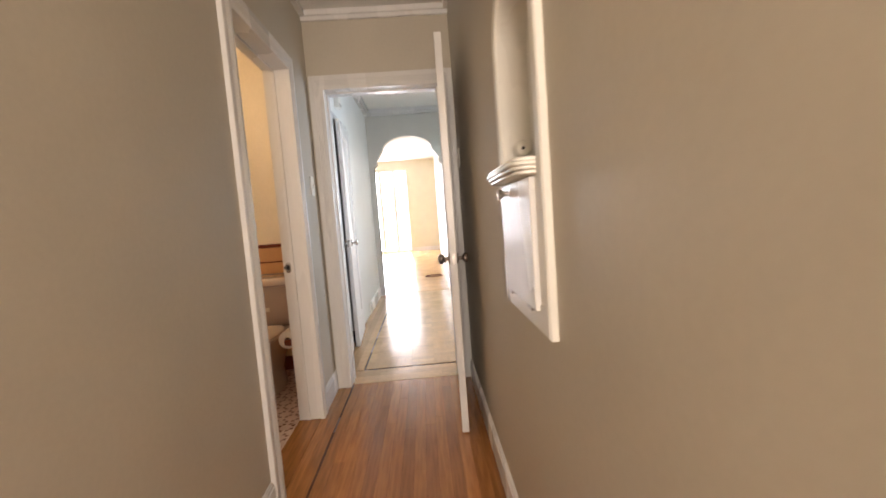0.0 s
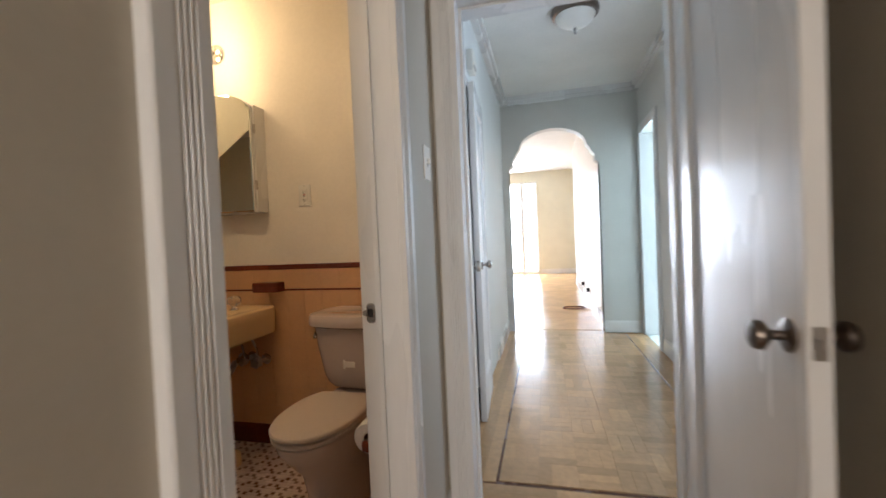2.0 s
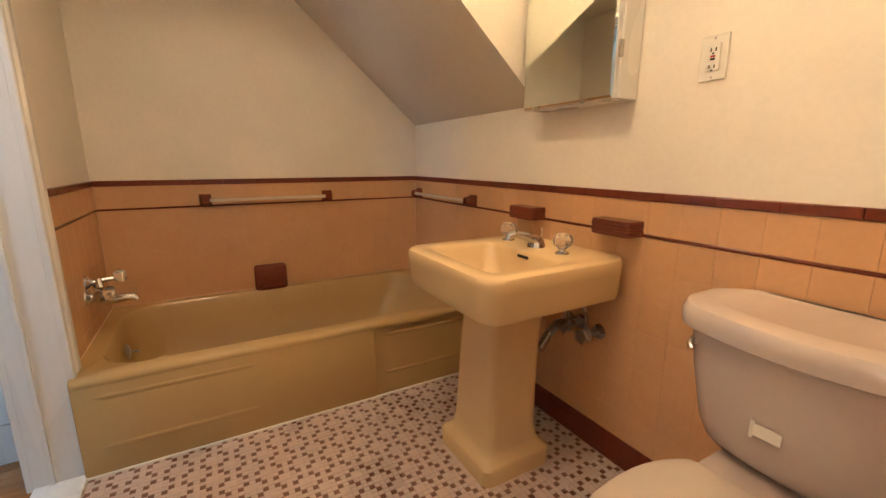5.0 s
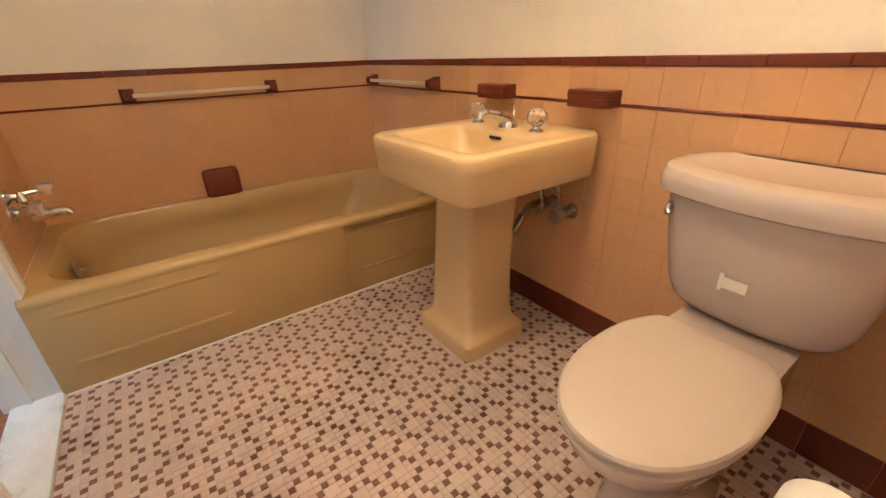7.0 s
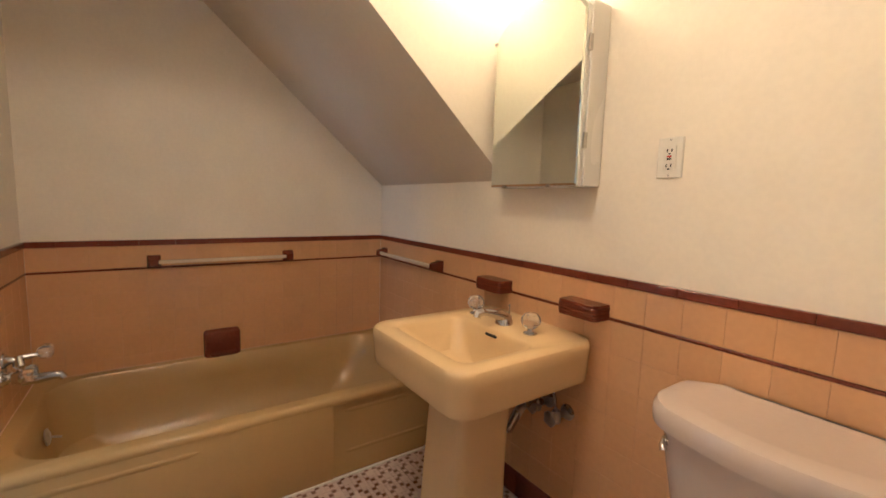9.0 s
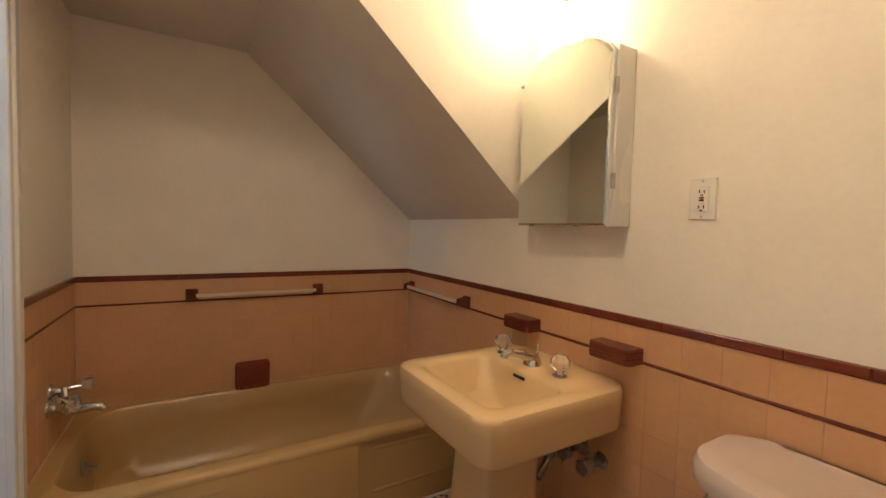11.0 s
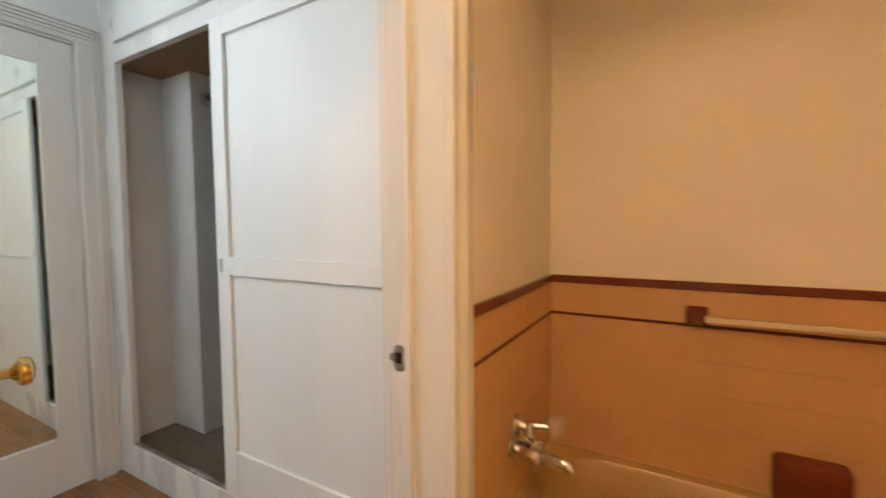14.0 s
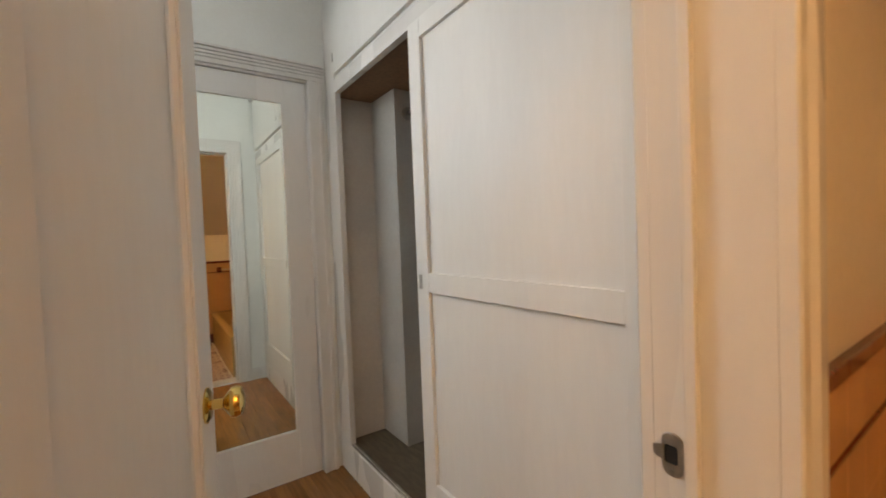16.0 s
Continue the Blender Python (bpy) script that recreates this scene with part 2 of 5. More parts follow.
def wall(name, along, a0, a1, b0, b1, z0, z1, mat, holes=(), label=""):
    """A wall along x or y from a0 to a1, from b0 to b1 thick, with holes (start, end, bottom, top)."""
    bm = bmesh.new()

    def piece(p, q, u, v):
        if q - p > 1e-4 and v - u > 1e-4:
            if along == "x":
                box(bm, (p, b0, u), (q, b1, v))
            else:
                box(bm, (b0, p, u), (b1, q, v))

    at = a0
    for p, q, u, v in sorted(holes):
        piece(at, p, z0, z1)
        piece(p, q, z0, u)
        piece(p, q, v, z1)
        at = q
    piece(at, a1, z0, z1)
    return structure(name, bm, mat, label)


CASING = [(0, 0), (0, 0.017), (0.003, 0.020), (0.024, 0.020)]
for flute in range(4):
    CASING += [(0.028 + 0.011 * flute + a, b) for a, b in ((0, 0.020), (0.0025, 0.0165), (0.0065, 0.0165), (0.009, 0.020))]
CASING += [(0.078, 0.020), (0.104, 0.020), (0.108, 0.017), (0.108, 0)]


def casing(name, along, a0, a1, face, out, top, mat=None, bottom=0.0, width=0.108):
    """Moulded casing round an opening in the wall face; out: +1 or -1, the side to which it stands proud."""
    bm = bmesh.new()
    s = width / 0.108

    def place(a, z, d):
        return Vector((a, face + out * d, z)) if along == "x" else Vector((face + out * d, a, z))

    rings = []
    for (sa, corner) in ((-1, 0), (-1, 1), (1, 1), (1, 0)):
        ring = []
        for w, d in CASING:
            a = (a0 - w * s) if sa < 0 else (a1 + w * s)
            z = (top + w * s) if corner else bottom
            ring.append(place(a, z, d))
        rings.append(ring)
    loft(bm, rings)
    return structure(name, bm, mat or GLOSS, "")


def lining(name, along, a0, a1, b0, b1, top, mat, stop=None, t=0.018):
    """Jamb boards on both sides and the head of an opening, with a stop."""
    items = []

    def add(p, q, u, v, bb0=b0, bb1=b1):
        items.append(((p, bb0, u), (q, bb1, v)) if along == "x" else ((bb0, p, u), (bb1, q, v)))

    add(a0 - t, a0, 0, top + t)
    add(a1, a1 + t, 0, top + t)
    add(a0, a1, top, top + t)
    if stop:
        s0, s1 = stop
        add(a0, a0 + 0.011, 0, top, s0, s1)
        add(a1 - 0.011, a1, 0, top, s0, s1)
        add(a0 + 0.011, a1 - 0.011, top - 0.011, top, s0, s1)
    return structure(name, boxes(*items, bevel=0.0015), mat)


def baseboard(name, along, a0, a1, face, out, h=0.13, mat=None):
    items = []
    for d, z0, z1 in ((0.014, 0, h - 0.022), (0.010, h - 0.022, h - 0.008), (0.006, h - 0.008, h)):
        lo, hi = sorted((face, face + out * d))
        items.append(((a0, lo, z0), (a1, hi, z1)) if along == "x" else ((lo, a0, z0), (hi, a1, z1)))
    return structure(name, boxes(*items), mat or GLOSS)


def knob(parent, m, metal, label, r=0.027, stand=0.052):
    bm = bmesh.new()
    lathe(bm, [(0.031, 0), (0.031, 0.003), (0.024, 0.007), (0.012, 0.009)], m)
    part("rose", bm, metal, parent, "", True)
    bm = bmesh.new()
    lathe(bm, [(0.009, 0.005), (0.009, stand - 0.025), (r * 0.6, stand - 0.02), (r * 0.97, stand - 0.012), (r, stand - 0.004), (r * 0.9, stand + 0.004), (r * 0.5, stand + 0.009), (0.004, stand + 0.010)], m)
    return part("doorknob", bm, metal, parent, label, True)


def panel_door(name, m, w, h, label, mat=None, knob_z=0.93, metals=(None, None), panels=((0.24, None),), t=0.036, stile=0.10):
    """A door leaf from the hinge at m along its x axis, t thick towards +y, with recessed panels (bottom, top)."""
    mat = mat or GLOSS
    d = base(name, m, label, "door")
    z0 = 0.008
    bm = bmesh.new()
    box(bm, (0, 0, z0), (stile, t, h), 0.002)
    box(bm, (w - stile, 0, z0), (w, t, h), 0.002)
    ps = [(a, b if b else h - 0.115) for a, b in panels]
    zs = [z0] + [v for p in ps for v in p] + [h]
    for a, b in zip(zs[::2], zs[1::2]):
        box(bm, (stile, 0.0005, a), (w - stile, t - 0.0005, b), 0.001)
    part("door_frame", bm, mat, d)
    for a, b in ps:
        part("door_panel", boxes(((stile - 0.002, t / 2 - 0.004, a - 0.002), (w - stile + 0.002, t / 2 + 0.004, b + 0.002))), mat, d)
        bm = bmesh.new()
        for side in (0.004, t - 0.004):
            prof = [(0, side), (0.006, side), (0.012, (side + t / 2) / 2), (0.024, t / 2 + (0.005 if side > t / 2 else -0.005)), (0, t / 2)]
            rings = []
            for cx, cz in ((0, 0), (1, 0), (1, 1), (0, 1), (0, 0)):
                rings.append([Vector(((w - stile - p) if cx else (stile + p), q, (b - p) if cz else (a + p))) for p, q in prof])
            loft(bm, rings, False, False)
        part("panel_moulding", bm, mat, d)
    kx = w - 0.06
    for side, metal in zip((0, 1), metals):
        if metal:
            knob(d, axis(kx, t if side else 0, knob_z, (0, 1 if side else -1, 0)), metal, "round " + metal.name.replace("_", " ") + " knob")
    if any(metals):
        part("latch_plate", boxes(((w - 0.001, t / 2 - 0.011, knob_z - 0.028), (w + 0.0015, t / 2 + 0.011, knob_z + 0.028)), ((w, t / 2 - 0.006, knob_z - 0.009), (w + 0.009, t / 2 + 0.004, knob_z + 0.009)), bevel=0.0008), DULL, d)
    for hz in (0.25, h - 0.25):
        bm = bmesh.new()
        lathe(bm, [(0.006, hz - 0.045), (0.006, hz + 0.045)], Matrix.Translation((-0.003, t / 2, 0)), 8)
        part("hinge", bm, DULL, d, "", True)
    return d


# ---- plan ----
W, N, S, E = -3.277, 3.704, 1.997, -0.672      # bathroom faces
HW, HE = -0.55, 0.40                          # hall faces
SOF = -2.105                                  # east face of the stair soffit
CX = -2.69                                    # closet front
DW = 0.02                                     # wall with the mirrored door

# bathroom shell
wall("wall_north", "x", W - 0.14, E, N + 0.008, N + 0.15, 0, 2.6, WALL_BATH, label="cream painted bathroom wall above peach tile")
wall("wall_west", "y", S - 0.14, N + 0.008, W - 0.14, W - 0.008, 0, 2.6, WALL_BATH, label="cream painted wall above the bathtub")
wall("wall_south", "x", W - 0.008, E, S - 0.07, S - 0.008, 0, 2.6, WALL_BATH, [(-2.48, -1.804, 0, 2.018)], "cream painted wall with a doorway beside the bathtub")
wall("wall_south_outer", "x", CX - 0.7, E + 0.07, S - 0.14, S - 0.07, 0, 2.6, WALL_WHITE, [(-2.48, -1.804, 0, 2.018)])
wall("wall_east", "y", S - 0.07, N + 0.008, E + 0.008, E + 0.07, 0, 2.6, WALL_BATH, [(2.102, 2.82, 0, 2.018)], "cream painted wall with the entrance doorway")
structure("ceiling_bathroom", boxes(((SOF, S - 0.07, 2.51), (E + 0.07, N + 0.15, 2.60))), CEIL)
bm = bmesh.new()
prof = [(S - 0.008, 2.205), (2.713, 2.205), (N + 0.008, 1.340), (N + 0.008, 2.59), (S - 0.008, 2.59)]
loft(bm, [[Vector((x, y, z)) for y, z in prof] for x in (W - 0.008, SOF)])
# Wall paint made darker here, so the slope's shade sits in its colour.
structure("stair_soffit", bm, material("soffit_paint_with_shade", (0.70, 0.645, 0.56), 0.6, grain=0.015, stain=0.03, bump=0.1), "sloping underside of a stair, matt paint darkened in colour for its shade")

# hall shell
wall("hall_wall_west", "y", -1.3, 3.25, HW - 0.07, HW, 0, 2.6, WALL_HALL, [(2.102, 2.82, 0, 2.018)], "greige painted hall wall with the bathroom doorway")
wall("hall_wall_east", "y", -1.3, 3.25, HE + 0.0, HE + 0.14, 0, 2.6, WALL_HALL, [(1.283, 1.645, 0.90, 1.735)], "greige painted hall wall with a telephone niche")
# Unseen back wall, opened for the added hall fill lamp.
wall("hall_wall_back", "x", HW - 0.07, HE + 0.14, -1.44, -1.3, 0, 2.6, WALL_HALL, [(-0.24, 0.38, 0.9, 2.3)])
wall("hall_wall_end", "x", HW - 0.07, 1.02, 3.25, 3.39, 0, 2.8, WALL_HALL, [(-0.464, 0.324, 0, 2.028)], "greige wall above the hall door")
structure("ceiling_hall", boxes(((HW - 0.07, -1.3, 2.51), (HE + 0.14, 3.25, 2.60))), CEIL)
structure("crown_moulding", boxes(((HW, 3.215, 2.475), (HE, 3.25, 2.51)), ((HW, 3.23, 2.45), (HE, 3.25, 2.475)), ((HW, -1.3, 2.475), (HW + 0.03, 3.215, 2.51)), ((HE - 0.03, -1.3, 2.475), (HE, 3.215, 2.51))), GLOSS)

# inner hall and living room shell
BW, BE, AY, FY = -0.60, 0.88, 6.60, 14.2
CE = 2.72
wall("inner_hall_wall_west", "y", 3.86, AY, BW - 0.14, BW, 0, 2.8, WALL_WHITE, [(4.102, 4.738, 0, 2.07)])
structure("inner_hall_wall_skin", boxes(((E + 0.07, 3.39, 0), (BW, 3.86, 2.8))), WALL_WHITE)
# The first opening is made up, unseen, and lets the added lamp in.
wall("inner_hall_wall_east", "y", 3.39, AY, BE, BE + 0.14, 0, 2.8, WALL_INNER, [(3.62, 4.28, 0.9, 2.1), (5.92, 6.52, 0, 2.17)])
structure("ceiling_inner_hall", boxes(((BW - 0.14, 3.39, CE), (BE + 0.14, AY, CE + 0.08))), CEIL)
bm = bmesh.new()
arc = [(-0.53, 0), (-0.53, 1.90), (-0.485, 1.935), (-0.485, 2.0), (-0.455, 2.035), (-0.425, 2.09)]
arc += [(-0.03 - 0.37 * math.cos(radians(a)), 2.12 + 0.21 * math.sin(radians(a))) for a in range(0, 181, 12)]
arc += [(0.365, 2.09), (0.395, 2.035), (0.425, 2.0), (0.425, 1.935), (0.47, 1.90), (0.47, 0)]
tops = [(x, CE) for x, z in arc]
rows_f = [[Vector((x, y, z)) for x, z in arc] for y in (AY, AY + 0.14)]
rows_t = [[Vector((x, y, z)) for x, z in tops] for y in (AY, AY + 0.14)]
fv = [[bm.verts.new(p) for p in r] for r in rows_f]
tv = [[bm.verts.new(p) for p in r] for r in rows_t]
for i in range(len(arc) - 1):
    bm.faces.new((fv[0][i], fv[0][i + 1], fv[1][i + 1], fv[1][i]))
    for k in (0, 1):
        if abs(arc[i][0] - arc[i + 1][0]) > 1e-5:
            bm.faces.new((fv[k][i], fv[k][i + 1], tv[k][i + 1], tv[k][i]))
box(bm, (BW - 0.14, AY, 0), (-0.53, AY + 0.14, CE))
box(bm, (0.47, AY, 0), (BE + 0.14, AY + 0.14, CE))
structure("arch_wall", bm, WALL_INNER, "pale grey wall with a stepped plaster archway")
LW = -3.8
wall("living_wall_far", "x", LW, 0.99, FY, FY + 0.14, 0, 3.2, material("yellow_cream_paint", (0.66, 0.63, 0.51), 0.6, grain=0.01, stain=0.03), [(-2.11, -0.31, 0.02, 2.72)])
wall("living_wall_east", "y", AY + 0.14, FY, 0.85, 0.99, 0, 3.2, WALL_BATH)
wall("living_wall_jog", "y", AY + 0.14, 11.4, 0.52, 0.85, 0, 3.2, WALL_BATH)
# Unseen wall; its opening is assumed, for the extra side lamp.
wall("living_wall_west", "y", AY, FY + 0.14, LW - 0.14, LW, 0, 3.2, WALL_BATH, [(9.0, 11.8, 0.4, 2.6)])
wall("living_wall_south", "x", LW, BW - 0.14, AY, AY + 0.14, 0, 3.2, WALL_BATH)
structure("ceiling_living", boxes(((LW - 0.14, AY, 3.0), (0.99, FY + 0.14, 3.1))), CEIL)
structure("baseboard_living", boxes(((-0.28, FY - 0.015, 0), (0.85, FY, 0.13)), ((0.505, AY + 0.14, 0), (0.52, 11.4, 0.13))), GLOSS)

# side room east of the inner hall
wall("side_room_wall", "y", 5.2, 7.6, 2.7, 2.84, 0, 2.8, WALL_WHITE)
wall("side_room_wall_north", "x", 1.02, 2.84, 7.6, 7.74, 0, 2.8, WALL_WHITE)
wall("side_room_wall_south", "x", 1.02, 2.84, 5.06, 5.2, 0, 2.8, WALL_WHITE)
structure("side_room_ceiling", boxes(((1.02, 5.06, 2.72), (2.84, 7.74, 2.8))), CEIL)
structure("side_room_floor", boxes(((0.88, 5.06, -0.1), (2.84, 7.74, 0.0))), WALL_WHITE)

# dressing room shell
# The second, high opening is unseen; it is cut for the added daylight.
wall("dressing_wall_south", "x", CX - 0.9, E + 0.07, DW - 0.14, DW, 0, 2.6, WALL_WHITE, [(-2.61, -1.92, 0, 2.04), (-1.75, -0.80, 1.60, 2.42)], "white painted wall with a mirrored door")
wall("dressing_wall_east", "y", DW, S - 0.14, E, E + 0.07, 0, 2.6, WALL_WHITE)
structure("ceiling_dressing", boxes(((CX - 0.9, DW - 0.14, 2.51), (E + 0.07, S - 0.14, 2.60))), CEIL)
wall("closet_wall_back", "y", DW - 0.14, S - 0.14, CX - 0.9, CX - 0.76, 0, 2.6, CLOSET_IN)

# floors
structure("floor_slab", boxes(((-4.2, -1.6, -0.2), (3.0, 14.6, -0.02))), GROUT_FLOOR)
structure("floor_hall", boxes(((HW - 0.13, -1.44, -0.02), (HE + 0.14, 3.42, -0.004))), WALNUT)
structure("floor_inner", boxes(((BW - 0.2, 3.42, -0.02), (BE + 0.14, AY + 0.1, -0.004))), WALNUT)
structure("floor_living", boxes(((LW - 0.1, AY + 0.1, -0.02), (0.99, FY + 0.14, 0.0))), PARQUET)
structure("floor_dressing", boxes(((CX - 0.02, DW - 0.14, -0.02), (E + 0.07, S - 0.14, -0.004))), WALNUT)
structure("floor_bathroom", boxes(((W - 0.008, S - 0.008, -0.02), (E, N + 0.008, -0.0015))), GROUT_FLOOR)
structure("threshold_marble", boxes(((-2.462, S - 0.14, -0.02), (-1.822, S + 0.006, 0.012)), bevel=0.003), MARBLE, "white marble threshold strip")
structure("threshold_hall", boxes(((E - 0.005, 2.17, -0.02), (HW, 2.802, 0.006)), bevel=0.003), WOOD)

# ---- doors and trim ----
lining("door_1", "y", 2.12, 2.802, E - 0.004, HW, 2.0, GLOSS, (E + 0.045, E + 0.06))
casing("casing_bathroom_hall_side", "y", 2.12, 2.802, HW, 1, 2.0, width=0.085)
lining("door_2", "x", -2.462, -1.822, S - 0.14, S, 2.0, GLOSS, (S - 0.095, S - 0.08))
casing("casing_dressing_inside", "x", -2.462, -1.822, S, 1, 2.0, width=0.092)
casing("casing_dressing_outside", "x", -2.462, -1.822, S - 0.14, -1, 2.0)
lining("door_3", "x", -0.446, 0.306, 3.25, 3.39, 2.01, GLOSS, (3.30, 3.315))
casing("casing_hall_end", "x", -0.446, 0.306, 3.25, -1, 2.01, width=0.094)
casing("casing_hall_end_inner", "x", -0.446, 0.306, 3.39, 1, 2.01, width=0.1)
panel_door("bathroom_door", pose(E - 0.004, 2.118, 0, 0, 0, 180 - 3), 0.660, 1.99,
           "white single-panel bathroom door standing open on a chrome knob", metals=(CHROME, CHROME), knob_z=0.915)
panel_door("dressing_door", pose(-1.824, S - 0.14, 0, 0, 0, -90 - 16), 0.618, 1.99,
           "white single-panel door with a brass knob, open into the dressing room", mat=SATIN, metals=(BRASS, BRASS), knob_z=0.93)
panel_door("hall_door", pose(0.304, 3.25, 0, 0, 0, -90 - 3.5), 0.765, 2.02,
           "glossy white single-panel hall door standing open, bronze knobs", metals=(BRONZE, BRONZE), knob_z=0.915)


def strike(parent_name, m):
    s = tagged(new(parent_name), "dull chrome strike plate screwed to the white jamb", "strike plate")
    s.matrix_world = m
    bm = bmesh.new()
    rings = [rrect(-a, b, -c, c, r, z, 4) for a, b, c, r, z in ((0.0145, 0.0125, 0.029, 0.011, 0), (0.0145, 0.0125, 0.029, 0.011, 0.0016), (0.0135, 0.0115, 0.028, 0.010, 0.0022), (0.0085, 0.009, 0.0125, 0.004, 0.0022), (0.0085, 0.009, 0.0125, 0.004, 0.0))]
    loft(bm, rings, False, False)
    loft(bm, [[Vector((q[0], -0.010 * q[2], q[1])), Vector((q[0], 0.010 * q[2], q[1])), Vector((q[0], 0.010 * q[2], q[1] - 0.0016)), Vector((q[0], -0.010 * q[2], q[1] - 0.0016))] for q in ((0.012, 0.0022, 1.0), (0.020, 0.0024, 0.8), (0.025, 0.0008, 0.6))])
    part("plate", bm, DULL, s)
    part("latch_hole", boxes(((-0.009, -0.013, -0.0005), (0.009, 0.013, 0.0008))), DARK, s, "dark latch hole")
    for y in (-0.024, 0.024):
        bm = bmesh.new()
        lathe(bm, [(0.004, 0.0015), (0.004, 0.003), (0.002, 0.0035)], Matrix.Translation((0, y, 0)), 8)
        part("screw", bm, DULL, s)
    return s


strike("strike_plate", Matrix.Translation((E + 0.024, 2.8015, 0.908)) @ Matrix(((-1, 0, 0, 0), (0, 0, -1, 0), (0, 1, 0, 0), (0, 0, 0, 1))) @ Matrix.Identity(4))
strike("strike_plate", Matrix.Translation((-2.4615, S - 0.14 + 0.024, 0.913)) @ Matrix(((0, 0, 1, 0), (-1, 0, 0, 0), (0, 1, 0, 0), (0, 0, 0, 1))))

baseboard("baseboard_hall", "y", 2.91, 3.25, HW, 1)
baseboard("baseboard_hall", "y", -1.3, 2.06, HW, 1)
baseboard("baseboard_hall", "y", -1.3, 3.25, HE, -1)
baseboard("baseboard_inner_east", "y", 3.39, 5.81, BE, -1)
baseboard("baseboard_inner_west", "y", 3.39, 3.55, BW, 1)
baseboard("baseboard_inner_west", "y", 5.42, AY, BW, 1)
baseboard("baseboard_arch", "x", 0.47, BE, AY, -1)
baseboard("baseboard_dressing", "x", CX, -2.57, S - 0.14, -1, 0.1)


# ---- bathroom things ----
def bathtub():
    d = base("bathtub", pose(-2.86, 2.85, 0), "yellow enamel built-in bathtub along the tiled wall", "bathtub")
    x0, x1, y0, y1, h = W + 0.001, -2.437, S + 0.001, N - 0.001, 0.379
    inv = d.matrix_world.inverted()
    bm = bmesh.new()

    def R(a, b, c, e, r, z):
        return [inv @ p for p in rrect(a, b, c, e, r, z, 8)]
    loft(bm, [R(x0, x1 - 0.020, y0, y1, 0.004, 0.0), R(x0, x1 - 0.020, y0, y1, 0.004, h - 0.040), R(x0, x1 - 0.003, y0, y1, 0.006, h - 0.032), R(x0, x1, y0, y1, 0.008, h - 0.020), R(x0, x1 - 0.004, y0, y1, 0.009, h - 0.009), R(x0, x1 - 0.013, y0, y1, 0.009, h - 0.001),
              R(x0, x1 - 0.026, y0, y1, 0.01, h + 0.002), R(x0 + 0.045, x1 - 0.066, y0 + 0.06, y1 - 0.06, 0.16, h + 0.001), R(x0 + 0.055, x1 - 0.080, y0 + 0.07, y1 - 0.075, 0.16, h - 0.012),
              R(x0 + 0.07, x1 - 0.095, y0 + 0.08, y1 - 0.11, 0.16, h - 0.10), R(x0 + 0.10, x1 - 0.125, y0 + 0.10, y1 - 0.22, 0.15, 0.12), R(x0 + 0.16, x1 - 0.18, y0 + 0.17, y1 - 0.32, 0.11, 0.065)])
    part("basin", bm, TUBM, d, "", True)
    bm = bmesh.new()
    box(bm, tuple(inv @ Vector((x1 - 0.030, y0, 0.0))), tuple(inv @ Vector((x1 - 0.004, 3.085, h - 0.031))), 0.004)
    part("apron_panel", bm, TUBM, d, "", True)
    for ya, yb, face in ((y0 + 0.06, 2.58, x1 - 0.0045), (3.14, y1 - 0.03, x1 - 0.0205)):
        for z in (0.303, 0.110):
            bm = bmesh.new()
            prof = ((0, -0.014), (0.0035, -0.005), (0.0035, 0.003), (0, 0.008))
            loft(bm, [[inv @ Vector((face + dx * k, y, z + dz * (0.4 + 0.6 * k))) for dx, dz in prof] for y, k in ((ya, 0.1), (ya + 0.03, 1), (yb - 0.03, 1), (yb, 0.1))])
            part("apron_rib", bm, TUBM, d, "", True)
    bm = bmesh.new()
    lathe(bm, [(0.033, 0), (0.033, 0.006), (0.02, 0.012), (0.006, 0.013)], axis(*(inv @ Vector((-2.93, y0 + 0.088, 0.265))), (0, 1, 0.12)))
    tube(bm, [inv @ Vector((-2.93, y0 + 0.10, 0.265)), inv @ Vector((-2.925, y0 + 0.135, 0.258))], 0.004)
    part("overflow_plate", bm, DULL, d, "chrome overflow plate with a small lever", True)
    bm = bmesh.new()
    lathe(bm, [(0.028, 0.066), (0.028, 0.069), (0.012, 0.070), (0.008, 0.064)], Matrix.Translation(inv @ Vector((-2.86, y0 + 0.30, 0))))
    part("drain", bm, CHROME, d, "", True)
    for lo, hi in (((x0 - 0.0005, y0 + 0.004, h - 0.001), (x0 + 0.004, y1 - 0.004, h + 0.005)), ((x0, y0 - 0.0005, h - 0.001), (x1 - 0.03, y0 + 0.004, h + 0.005)), ((x0, y1 - 0.004, h - 0.001), (x1 - 0.03, y1 + 0.0005, h + 0.005))):
        part("wall_caulk", boxes((tuple(inv @ Vector(lo)), tuple(inv @ Vector(hi))), bevel=0.001), GROUT, d, "pale caulk between tub and tile")
    part("caulk_line", boxes((tuple(inv @ Vector((x1 - 0.008, y0, 0))), tuple(inv @ Vector((x1 + 0.004, y1, 0.007))))), PLASTIC, d, "white caulk along the floor")
    return d


def lobed(bm, r0, profile, place, lobes=8, depth=0.07, n=24):
    """A fluted knob: rings of (radius, height) set by place(a, b, height)."""
    rings = []
    for r, h in profile:
        ring = []
        for k in range(n):
            a = 2 * math.pi * k / n
            q = r * r0 * (1 + depth * math.cos(lobes * a))
            ring.append(Vector(place(q * math.cos(a), q * math.sin(a), h)))
        rings.append(ring)
    loft(bm, rings)


